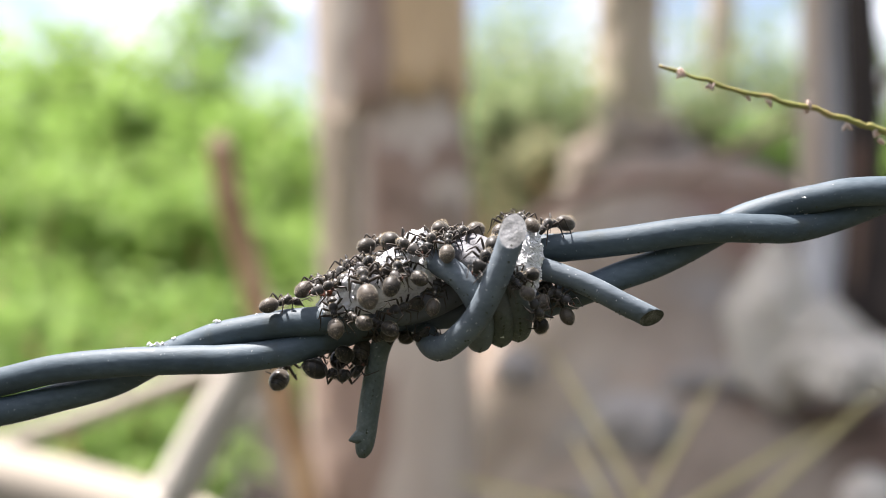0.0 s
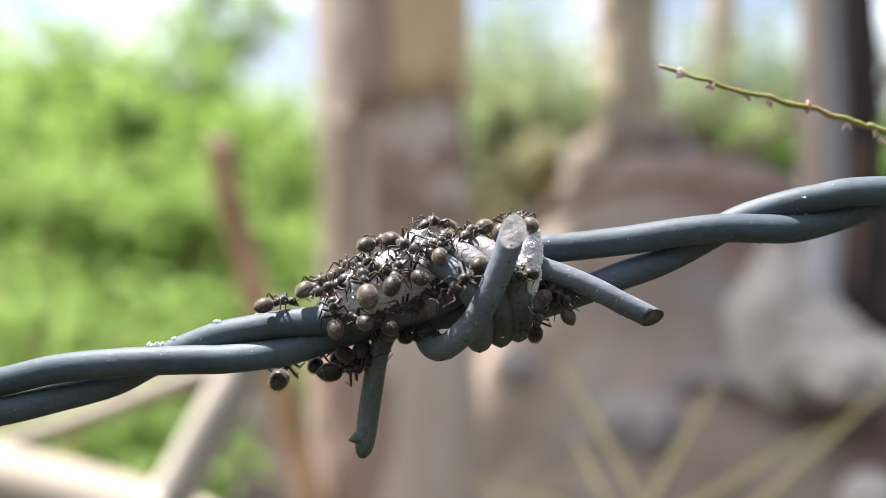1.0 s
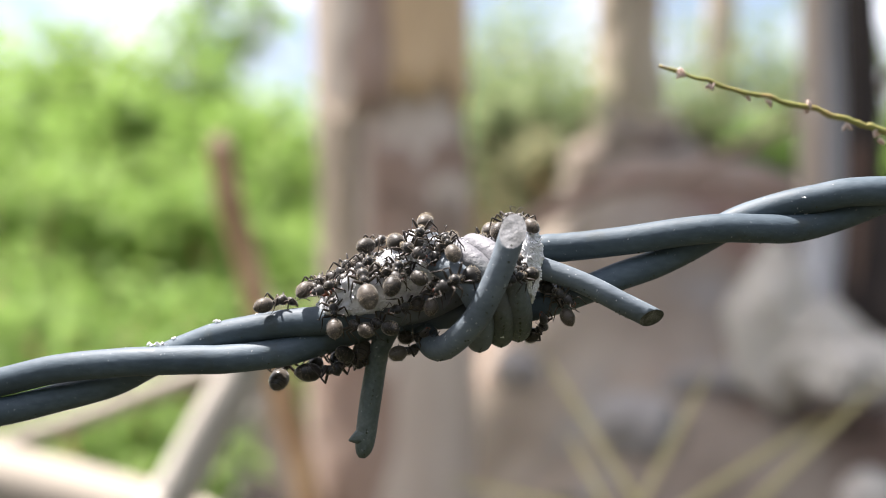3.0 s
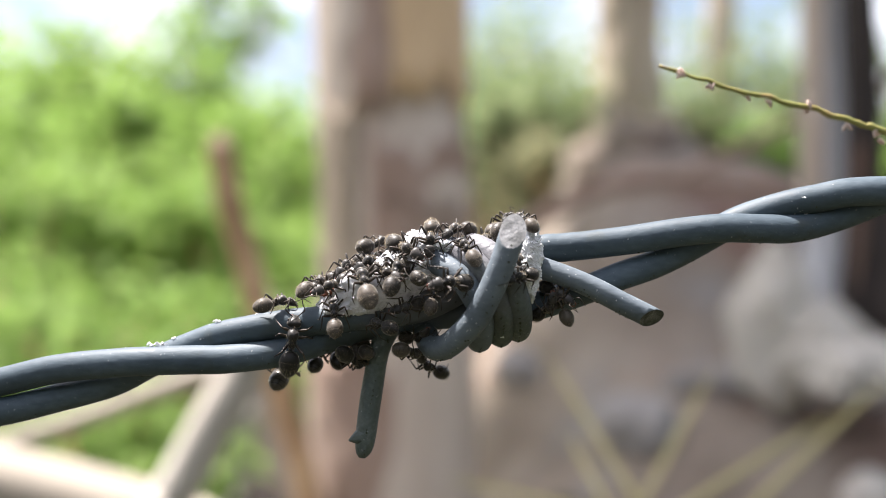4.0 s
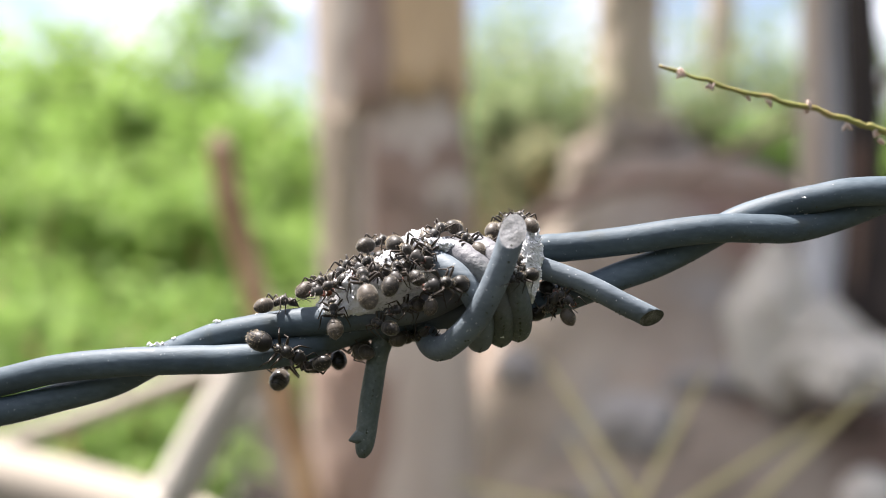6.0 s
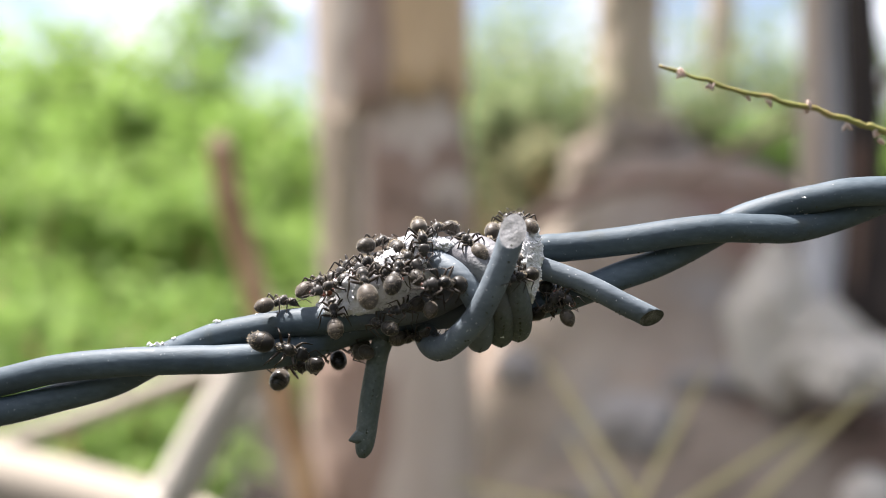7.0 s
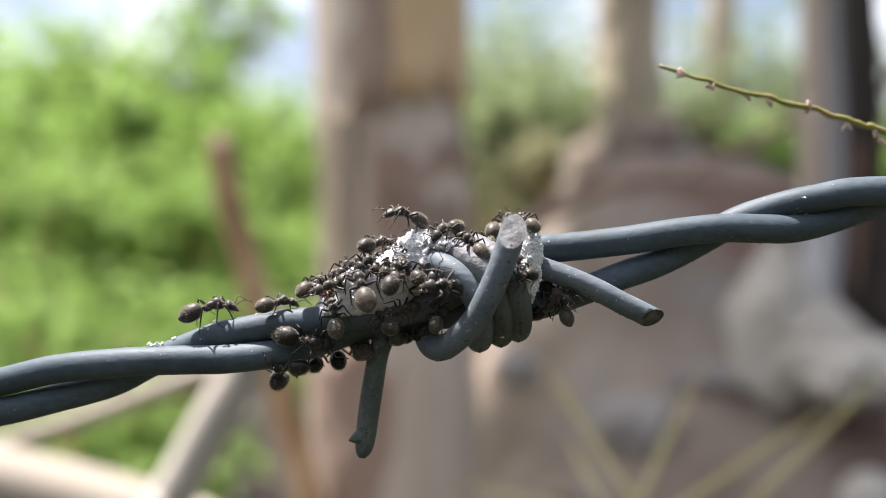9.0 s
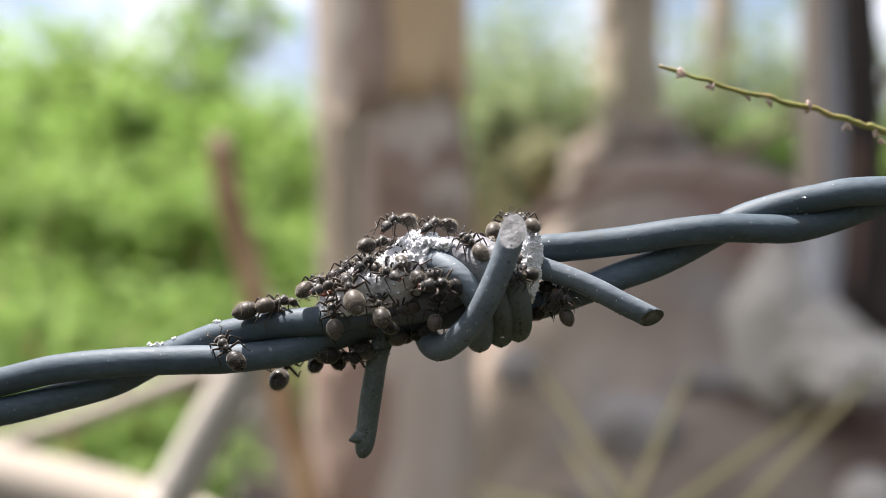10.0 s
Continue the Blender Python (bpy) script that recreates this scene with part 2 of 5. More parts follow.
def mesh_of(name, verts, faces, mat, parent=None, smooth=True, label=""):
    me = bpy.data.meshes.new(name)
    me.from_pydata(verts, [], faces)
    me.materials.append(mat)
    if smooth:
        me.polygons.foreach_set("use_smooth", [True] * len(me.polygons))
    ob = new(name, me)
    ob.parent = parent
    if label:
        ob["label"] = label
    return ob


def spline(points, step):
    """A smooth line (Catmull-Rom) through points of any dimension."""
    P = [np.array(p, float) for p in points]
    P = [2 * P[0] - P[1]] + P + [2 * P[-1] - P[-2]]
    out = []
    for a, b, c, d in zip(P, P[1:], P[2:], P[3:]):
        n = max(2, int(np.linalg.norm((c - b)[:3]) / step))
        for i in range(n):
            t = i / n
            out.append(0.5 * (2 * b + (c - a) * t + (2 * a - 5 * b + 4 * c - d) * t * t + (3 * b - a - 3 * c + d) * t ** 3))
    return out + [P[-2]]


def tube(points, radius, seg=14, step=None, rough=0.0, freq=1.0, bm=None, cap=True):
    """A round bar along a smooth line; points are (x, y, z) or (x, y, z, r)."""
    bm = bm or bmesh.new()
    pts = spline([p if len(p) == 4 else (*p, radius) for p in points], step or radius * 0.8)
    rings, side = [], None
    for i, p in enumerate(pts):
        q = Vector(p[:3])
        way = (Vector(pts[min(i + 1, len(pts) - 1)][:3]) - Vector(pts[max(i - 1, 0)][:3])).normalized()
        if side is None:
            side = way.orthogonal().normalized()
        side = (side - way * side.dot(way)).normalized()
        other = way.cross(side)
        ring = []
        for k in range(seg):
            a = 2 * math.pi * k / seg
            n = side * math.cos(a) + other * math.sin(a)
            r = p[3] * (1 + (rough * noise.noise((q + n * p[3]) * freq) if rough else 0))
            ring.append(bm.verts.new(q + n * r))
        rings.append(ring)
    for a, b in zip(rings, rings[1:]):
        for k in range(seg):
            bm.faces.new((a[k], a[(k + 1) % seg], b[(k + 1) % seg], b[k]))
    if cap:
        bm.faces.new(rings[0][::-1])
        bm.faces.new(rings[-1])
    return bm


def blob(center, radii, turn=None, sub=3, rough=0.0, freq=1.0, bm=None, sharp=False):
    bm = bm or bmesh.new()
    made = bmesh.ops.create_icosphere(bm, subdivisions=sub, radius=1)["verts"]
    turn = turn or Matrix()
    for v in made:
        n = v.co.copy()
        p = Vector((n.x * radii[0], n.y * radii[1], n.z * radii[2])) * (freq * 3 / sum(radii))
        k = 1 + rough * (noise.noise(p) + 0.5 * noise.noise(p * 2.7) + (0.4 * noise.noise(p * 7) if sharp else 0))
        v.co = Vector(center) + turn @ Vector((n.x * radii[0] * k, n.y * radii[1] * k, n.z * radii[2] * k))
    return bm


def thing(name, at, label, category, group="", kind=""):
    ob = new(name)
    ob.empty_display_size = 0.005
    ob.location = at
    bpy.context.view_layer.update()
    return tagged(ob, label, category, group, kind)


def under(ob, parent):
    """Keep a part that was built in world space where it is, under its thing."""
    ob.parent = parent
    ob.matrix_parent_inverse = Matrix.Translation(parent.location).inverted()
    return ob


# ---- ground ----
def smooth(a, b, x):
    t = min(1, max(0, (x - a) / (b - a)))
    return t * t * (3 - 2 * t)


def height(x, y):
    step = 0.25 * smooth(0.9, 1.4, y) * smooth(0.0, 0.4, x) * (1 - smooth(3.4, 5, y))
    bank = step + 0.41 * smooth(1.45, 2.15, y) * smooth(-0.1, 0.45, x) * (1 - 0.62 * smooth(0.62, 1.15, x)) * (1 - 0.6 * smooth(3.4, 5, y))
    near = 1 - smooth(4, 12, math.hypot(x, y))
    rough = noise.noise((x * 1.3, y * 1.3, 0)) * 0.06 + noise.noise((x * 5, y * 5, 3)) * 0.03 + noise.noise((x * 15, y * 15, 5)) * 0.012
    return bank + rough * near - 0.02


def ground():
    marks = [-400, -120, -40, -16, -9, -6, -4.4] + [round(-3.4 + 0.085 * i, 3) for i in range(81)] + [4.4, 6, 9, 16, 40, 120, 400]
    ys = [-400, -100, -30, -10, -4, -2] + [round(-1 + 0.085 * i, 3) for i in range(72)] + [5.6, 6.4, 8, 11, 16, 30, 80, 250, 600]
    verts = [(x, y, height(x, y)) for y in ys for x in marks]
    w = len(marks)
    faces = [(j * w + i, j * w + i + 1, (j + 1) * w + i + 1, (j + 1) * w + i) for j in range(len(ys) - 1) for i in range(w - 1)]
    ob = mesh_of("ground", verts, faces, SOIL)
    # Turf is mostly out of view; its dark colour cuts light bounced upward.
    ob.data.materials.append(TURF)
    for p in ob.data.polygons:
        c = p.center
        ragged = 0.25 * noise.noise((c.x * 2.3, c.y * 2.3, 8))
        if c.y + ragged < 0.72 or c.x + ragged < -0.28 or math.hypot(c.x - 0.6, c.y - 2.2) + ragged > 3.0:
            p.material_index = 1
    return tagged(ob, "dark grassy turf and a bare reddish-brown earth bank", "ground", kind="structure")


ground()


def weeds():
    """Low leafy weeds on the near ground, under and behind the fence; mostly unseen, added to dim its bounce light."""
    rng = random.Random(9)

    def place(g):
        a, k = g.uniform(0, 6.283), g.random() ** 0.6
        reach = 2.7 + 0.7 * noise.noise((math.cos(a) * 2, math.sin(a) * 2, 4))
        x, y = math.cos(a) * k * reach, -0.9 + math.sin(a) * k * reach * 0.8
        return (x, y, height(x, y) + (0.20 - 0.13 * smooth(0.3, 0.9, y)) * g.random() ** 1.6)

    return tagged(leaves(rng, 12000, place, 0.10, LEAF_DULL, "weeds"), "low dull olive weeds added over the unseen ground to dim its bounce", "weeds", kind="stuff")


# ---- trunks, posts, fallen wood ----
def trunk(name, x, y, r, top, mat, label, lean=(0, 0), crown=None):
    z = height(x, y) - 0.05
    ob = thing(name, (x, y, z), label, "tree")
    pts = []
    for i in range(9):
        t = i / 8
        flare = 1 + 0.35 * math.exp(-t * 14)
        pts.append((x + lean[0] * t * top + 0.012 * math.sin(i * 2.1), y + lean[1] * t * top, z + t * top, r * flare * (1 - 0.12 * t)))
    under(part("trunk", tube(pts, r, seg=40, step=0.03, rough=0.10, freq=9), mat), ob)
    if crown:
        cx, cy, cz, cr, n = crown
        rng = random.Random(int(cx * 100) + 7)
        bm = bmesh.new()
        clumps = []
        head = Vector(pts[-1][:3])
        for i in range(22):
            a, k = rng.uniform(0, 6.283), rng.uniform(0.1, 0.95) ** 0.6
            tip = Vector((cx + math.cos(a) * cr * k, cy + math.sin(a) * cr * k, cz + rng.uniform(-0.3, 0.4) * cr * 0.6))
            mid = head * 0.5 + tip * 0.5 + Vector((0, 0, 0.1))
            tube([(*head, r * 0.4), (*mid, r * 0.25), (*tip, r * 0.08)], r * 0.3, seg=8, step=0.1, bm=bm)
            clumps += [tuple(tip), tuple(tip), tuple(mid)]
        under(part("limb", bm, mat), ob)

        def place(g):
            c = g.choice(clumps)
            return tuple(v + g.gauss(0, cr * 0.17) for v in c)

        under(leaves(rng, n, place, 0.2, LEAF_DEEP, "crown"), ob)
    return ob


def bar(name, points, r, mat, label, category, flat=1.0, rough=0.12):
    ob = part(name, tube(points, r, seg=18, step=r * 0.5, rough=rough, freq=0.35 / r), mat)
    return tagged(ob, label, category)


bar("wooden_pole", [(-0.3600, 0.64, 0.3085), (-0.2449, 0.64, 0.2815), (-0.1711, 0.64, 0.2550), (-0.1342, 0.64, 0.2395), (0.3615, 0.64, -0.0021)], 0.0240, TIMBER, "pale peeled wooden pole lying aslant", "pole")
bar("wooden_pole", [(-1.1527, 0.75, -0.0046), (-0.4389, 0.75, 0.2609), (-0.3587, 0.75, 0.2899), (-0.2873, 0.75, 0.3157), (-0.2337, 0.75, 0.3354), (-0.1624, 0.75, 0.3612)], 0.0085, TIMBER, "thin weathered grey wooden pole", "pole")
bar("wooden_pole", [(-0.1111, 0.58, 0.3951), (-0.1283, 0.58, 0.3641), (-0.1628, 0.58, 0.302), (-0.1825, 0.58, 0.271), (-0.336, 0.58, -0.005)], 0.0140, TIMBER_LIT, "pale split wooden pole leaning on another", "pole")
stake = bar("wooden_stake", [(-0.1679, 0.72, 0.5267), (-0.1636, 0.72, 0.4933), (-0.1482, 0.72, 0.4376), (-0.1259, 0.72, 0.3562), (-0.0959, 0.72, 0.2277), (-0.0788, 0.72, -0.0035)], 0.0105, STICK,
    "brown broken wooden stake with a reddish tip", "stake")
tip = part("splintered_tip", tube([(*(-0.1679, 0.72, 0.5249), 0.0106), (*(-0.1687, 0.72, 0.5318), 0.007), (*(-0.167, 0.72, 0.5395), 0.0012)], 0.008, seg=14, step=0.002, rough=0.3, freq=90),
           BARK_RED, stake, "reddish splintered tip")
bar("dead_branch", [(0.3622, 1.5, 0.5597), (0.4514, 1.5, 0.6008), (0.5407, 1.5, 0.6454), (0.728, 1.5, 0.7275)], 0.0095, BARK_RUST, "reddish-brown dead branch leaning on the bank", "branch")
bar("fallen_log", [(0.1187, 1.72, 0.4715), (0.2414, 1.72, 0.541), (0.354, 1.72, 0.5758), (0.5586, 1.72, 0.5636), (0.6916, 1.72, 0.5206)], 0.017, BARK_RUST, "reddish-brown fallen log lying on the bank", "log", rough=0.2)


def rock(center, radii, mat, label, seed, name="rock"):
    bm = blob((0, 0, 0), radii, pose(0, 0, 0, 0, 0, seed * 37).to_3x3(), sub=4, rough=0.28, freq=1.3 + seed * 0.07, sharp=True)
    ob = part(name, bm, mat)
    ob.location = center
    return tagged(ob, label, name)


rock((0.4680, 1.35, 0.3330), (0.052, 0.06, 0.115), PALE, "large pale beige boulder on the soil", 1)
rock((0.5250, 1.33, 0.3150), (0.085, 0.06, 0.062), PALE, "sloping pale beige boulder beside the grey trunk", 12)
rock((0.5536, 1.3, 0.2884), (0.14, 0.08, 0.045), PALE, "long flat pale boulder beside the grey trunk", 2)
rock((0.2698, 1.35, 0.1950), (0.085, 0.05, 0.05), STONE, "rounded light grey stone on the soil", 3)
rock((0.1218, 1.6, 0.2463), (0.04, 0.035, 0.035), STONE, "small light grey stone on the bank", 4)
rock((0.4604, 1.5, 0.2350), (0.11, 0.05, 0.035), STONE, "flat grey stone half buried in the bank", 5)
rock((0.5432, 1.2, 0.1331), (0.05, 0.04, 0.035), PALE, "whitish stone on the bare ground", 6)
rock((0.52, 2.6, 0.64), (0.20, 0.12, 0.17), SOIL, "broad earth-caked brown stump at the foot of a tree", 9, "stump")
# Added lump whose near-black colour stands for a dark hollow.
rock((0.6723, 1.42, 0.4002), (0.045, 0.04, 0.14), DARK_FILL, "dark lump added for the hollow beside the thin trunk", 8, "stump")
# Lump added to give the ground here its dark brown colour.
rock((-0.196, 1.0, 0.085), (0.040, 0.035, 0.12), DARK_FILL, "low dark lump added on the ground beside the weeds", 10, "stump")
rock((-0.2050, 1.1, 0.1824), (0.040, 0.035, 0.20), STONE, "grey-green weathered stump beside the tree trunk", 7, "stump")


# ---- foliage ----
def leaves(rng, n, place, size, mat, name, parent=None, droop=0.4):
    verts, faces = [], []
    for i in range(n):
        c = place(rng)
        s = size * rng.uniform(0.55, 1.35)
        a, b = rng.uniform(0, 6.283), rng.uniform(-0.2, 1.0)
        way = Vector((math.cos(a) * math.cos(b), math.sin(a) * math.cos(b), math.sin(b) - droop * 0.5))
        side = way.cross((0, 0, 1)).normalized() * (s * 0.24)
        up = side.cross(way).normalized() * (s * 0.10)
        c = Vector(c)
        k = len(verts)
        for v in (c, c + way * s * 0.45 + side + up, c + way * s - up * 2, c + way * s * 0.45 - side + up, c + way * s * 0.45):
            verts.append(tuple(v))
        faces += [(k, k + 1, k + 4), (k + 1, k + 2, k + 4), (k + 2, k + 3, k + 4), (k + 3, k, k + 4)]
    return mesh_of(name, verts, faces, mat, parent, smooth=False)


def shrub(x, y, w, h, n, size, mat, label, seed, name="shrub", category="shrub"):
    rng = random.Random(seed)
    z = height(x, y)
    ob = thing(name, (x, y, z), label, category)
    bm = bmesh.new()
    tips = []
    for i in range(1 if name == "weed" else 9):
        a, k = rng.uniform(0, 6.283), rng.uniform(0.2, 1)
        tip = (x + math.cos(a) * w * k * 0.5, y + math.sin(a) * w * k * 0.5, z + h * rng.uniform(0.6, 1.0))
        tube([(x, y, z - 0.02, 0.012), (x + (tip[0] - x) * 0.3, y + (tip[1] - y) * 0.3, z + (tip[2] - z) * 0.5, 0.008), (*tip, 0.003)], 0.01, seg=6,
             step=0.15, bm=bm)
        tips.append(tip)
    under(part("stem", bm, STICK), ob)
    clumps = [(x + rng.gauss(0, w * 0.27), y + rng.gauss(0, w * 0.27), z + h * (0.1 + 0.8 * rng.random() ** 0.8), rng.uniform(0.5, 1.1)) for _ in range(26)] + [
        (*t, 0.6) for t in tips]

    def place(r):
        c = r.choice(clumps)
        s = c[3] * w * 0.15
        return (c[0] + r.gauss(0, s), c[1] + r.gauss(0, s), max(z + 0.02, c[2] + r.gauss(0, s)))

    under(leaves(rng, n, place, size, mat, "crown"), ob)
    return ob


def plate(tree, a0, a1, z0, z1, r, mat, label, seed, shift=0.0):
    """A curved plate of loose bark on a trunk, ragged at its edges; angles in degrees from the x axis."""
    verts, faces, n, k = [], [], 18, 26
    for j in range(k + 1):
        z = z0 + (z1 - z0) * j / k
        for i in range(n + 1):
            e = 7 * noise.noise((seed, z * 9, i // (n // 2 + 1)))
            a = radians(a0 + e + (a1 - a0) * i / n)
            q = r * (1.045 + 0.03 * noise.noise((a * 2, z * 14, seed)))
            zz = z + 0.06 * noise.noise((a * 3, seed, j // (k // 2 + 1)))
            verts.append((math.cos(a) * q, math.sin(a) * q, zz))
    for j in range(k):
        for i in range(n):
            b = j * (n + 1) + i
            faces.append((b, b + 1, b + n + 2, b + n + 1))
    ob = mesh_of("bark_plate", verts, faces, mat, tree, label=label)
    ob.location = (shift, 0, -tree.location.z)
    solid = ob.modifiers.new("thick", "SOLIDIFY")
    solid.thickness = 0.002
    return ob


# The crown is unseen, added off the trunk to throw shade on the bank.
first = trunk("tree", -0.059, 0.980, 0.0765, 3.2, BARK, "pale grey-brown tree trunk with peeling tan and reddish bark", lean=(0.012, 0), crown=(-0.10, 2.275, 3.3, 0.85, 2800))
plate(first, -88, -14, 0.60, 1.4, 0.0765, BARK_PALE, "tan plate of peeling bark", 1, 0.007)
plate(first, -113, -89, 0.585, 1.4, 0.0765, BARK_RUST, "reddish-brown strip of bark", 11, 0.007)
plate(first, -100, 25, 0.440, 0.550, 0.079, BARK_RUST, "reddish-brown bare patch of bark", 2, 0.006)
# Added plate: its duller colour counters the sun on this flank.
plate(first, -146, -108, 0.375, 0.590, 0.0735, BARK_TAN, "duller bark plate added to tone down the sunlit flank", 13)
plate(first, -165, -112, 0.08, 0.36, 0.077, BARK_RUST, "brownish patch of bark", 3)
plate(first, -118, -25, 0.06, 0.345, 0.0775, BARK_RUST, "brownish rough bark of the foot", 9)
second = trunk("tree", 0.655, 3.400, 0.113, 5.0, BARK_TAN, "tan-barked tree behind the earth bank")
third = trunk("tree", 0.596, 1.500, 0.036, 3.5, BARK_GREY, "slender grey-barked tree with a dark flank", lean=(0.02, 0))
# Added trunk: its dark colour stands for the grey trunk's shaded side.
fourth = trunk("tree", 0.624, 1.440, 0.026, 3.5, DARK_FILL, "thin dark trunk added as the shaded flank of the grey one", lean=(0.012, 0))
fifth = trunk("tree", 1.352, 4.600, 0.075, 5.0, BARK_TAN, "pale far tree trunk among the leaves")


plate(second, -60, 10, 1.15, 1.6, 0.113, BARK_RED, "dull brown plate of loose bark", 4)
plate(second, -200, 20, 0.45, 1.02, 0.113, BARK_GREY, "grey lichen-covered bark of the foot", 8)
plate(third, -170, -100, 0.5, 0.9, 0.036, BARK, "lighter grey flake of bark", 5)
plate(fourth, -120, -60, 0.3, 0.6, 0.026, BARK_RED, "brown flake of bark", 6)
plate(fifth, -130, -60, 1.2, 2.2, 0.075, BARK, "pale flake of bark", 7)
weeds()
shrub(-0.66, 1.5, 0.4, 0.38, 900, 0.04, LEAF, "leafy bright green wild shrub in sunlight", 11)
shrub(-0.57, 1.6, 0.4, 0.36, 900, 0.04, LEAF, "leafy bright green wild shrub in sunlight", 12)
shrub(-0.42, 1.55, 0.36, 0.38, 900, 0.04, LEAF, "leafy bright green wild shrub in sunlight", 13)
shrub(-0.32, 1.7, 0.36, 0.39, 800, 0.04, LEAF, "leafy bright green wild shrub in sunlight", 14)
shrub(-0.91, 1.7, 0.45, 0.41, 900, 0.045, LEAF, "leafy bright green wild shrub in sunlight", 15)
shrub(-1.03, 2.3, 0.6, 0.64, 1500, 0.06, LEAF, "leafy bright green wild shrub in sunlight", 16)
shrub(-0.82, 2.5, 0.6, 0.62, 1500, 0.06, LEAF, "leafy bright green wild shrub in sunlight", 17)
shrub(-0.51, 2.4, 0.5, 0.61, 1300, 0.06, LEAF, "leafy bright green wild shrub in sunlight", 18)
shrub(-1.61, 3.2, 0.8, 0.97, 1800, 0.08, LEAF, "leafy bright green wild shrub in sunlight", 19)
shrub(-1.28, 3.3, 0.8, 0.98, 1800, 0.08, LEAF, "leafy bright green wild shrub in sunlight", 20)
shrub(-0.86, 3.2, 0.8, 0.95, 1800, 0.08, LEAF, "leafy bright green wild shrub in sunlight", 21)
shrub(-0.65, 3.4, 0.6, 0.90, 1500, 0.08, LEAF, "leafy bright green wild shrub in sunlight", 22)
shrub(-2.09, 4.6, 1.0, 1.47, 1800, 0.1, LEAF, "leafy bright green wild shrub in sunlight", 23)
shrub(-1.52, 4.7, 1.0, 1.54, 1800, 0.1, LEAF, "leafy bright green wild shrub in sunlight", 24)
shrub(-1.04, 4.6, 0.8, 1.22, 1800, 0.1, LEAF, "leafy bright green wild shrub in sunlight", 25)
shrub(-2.21, 3.6, 1.2, 1.27, 2000, 0.1, LEAF, "leafy bright green wild shrub in sunlight", 26)
shrub(-1.62, 6.5, 0.9, 2.39, 1500, 0.13, LEAF, "small leafy tree with a dense green crown", 27, "tree", "tree")
shrub(-2.74, 7.5, 1.4, 2.19, 1700, 0.14, LEAF, "tall spreading green bush behind the shrubs", 28)
shrub(0.23, 4.4, 0.7, 1.21, 900, 0.09, LEAF_FAR, "dusty olive-green shrub behind the earth bank", 29)
shrub(0.59, 4.6, 0.8, 1.28, 900, 0.09, LEAF_FAR, "dusty olive-green shrub behind the earth bank", 30)
shrub(1.04, 4.3, 0.8, 1.04, 1000, 0.09, LEAF_FAR, "dusty olive-green shrub behind the earth bank", 31)
shrub(1.54, 4.5, 0.8, 1.27, 1000, 0.09, LEAF_FAR, "dusty olive-green shrub behind the earth bank", 32)
shrub(1.94, 4.2, 0.9, 1.07, 1300, 0.09, LEAF_FAR, "dusty olive-green shrub behind the earth bank", 33)
shrub(-8.45, 12, 4, 2.50, 2500, 0.3, LEAF_FAR, "far bushy tree with pale green leaves", 34, "tree", "tree")
shrub(-4.90, 13, 4, 2.30, 2500, 0.3, LEAF_FAR, "far bushy tree with pale green leaves", 35, "tree", "tree")
shrub(-1.03, 12, 3, 1.81, 2000, 0.3, LEAF_FAR, "far bushy tree with pale green leaves", 36, "tree", "tree")
shrub(1.67, 13, 4, 2.13, 2000, 0.3, LEAF_FAR, "far bushy tree with pale green leaves", 37, "tree", "tree")
shrub(4.75, 12, 4, 2.06, 2500, 0.3, LEAF_FAR, "far bushy tree with pale green leaves", 38, "tree", "tree")
shrub(8.32, 12, 4, 2.92, 2500, 0.3, LEAF_FAR, "far bushy tree with pale green leaves", 39, "tree", "tree")
# Unseen hedge, added behind and beside the camera to hold back low sky light.
shrub(-3.4, -1.2, 1.8, 1.94, 2600, 0.16, LEAF_DEEP, "dense dark green hedge shrub, unseen, added to block low frontal light", 40)
shrub(-2.2, -3, 1.9, 2.12, 2600, 0.16, LEAF_DEEP, "dense dark green hedge shrub, unseen, added to block low frontal light", 41)
shrub(-0.6, -3.4, 1.9, 2.03, 2600, 0.16, LEAF_DEEP, "dense dark green hedge shrub, unseen, added to block low frontal light", 42)
shrub(1.0, -3.3, 1.9, 2.20, 2600, 0.16, LEAF_DEEP, "dense dark green hedge shrub, unseen, added to block low frontal light", 43)
shrub(2.5, -2.6, 1.9, 2.12, 2600, 0.16, LEAF_DEEP, "dense dark green hedge shrub, unseen, added to block low frontal light", 44)
shrub(3.2, -0.9, 1.8, 2.03, 2600, 0.16, LEAF_DEEP, "dense dark green hedge shrub, unseen, added to block low frontal light", 45)
shrub(3.0, 0.9, 1.5, 1.76, 2600, 0.16, LEAF_DEEP, "dense dark green hedge shrub, unseen, added to block low frontal light", 46)
shrub(0.15, 2.95, 0.34, 0.49, 240, 0.06, LEAF_DRY, "dusty olive-brown brush on the earth bank", 47)
shrub(0.30, 2.9, 0.34, 0.25, 240, 0.06, LEAF_DRY, "dusty olive-brown brush on the earth bank", 48)
shrub(0.74, 2.9, 0.3, 0.25, 220, 0.06, LEAF_DRY, "dusty olive-brown brush on the earth bank", 49)
shrub(0.90, 3.0, 0.34, 0.30, 400, 0.06, LEAF, "small bright green shrub on the bank", 50)
shrub(1.08, 3.1, 0.5, 0.42, 1200, 0.06, LEAF, "small bright green shrub on the bank", 51)
shrub(1.44, 3.0, 0.5, 0.49, 1300, 0.07, LEAF, "bright green shrub behind the thin trunks", 52)
shrub(0.19, 3.3, 0.5, 0.69, 1100, 0.07, LEAF_FAR, "pale olive-green shrub on the bank top", 53)
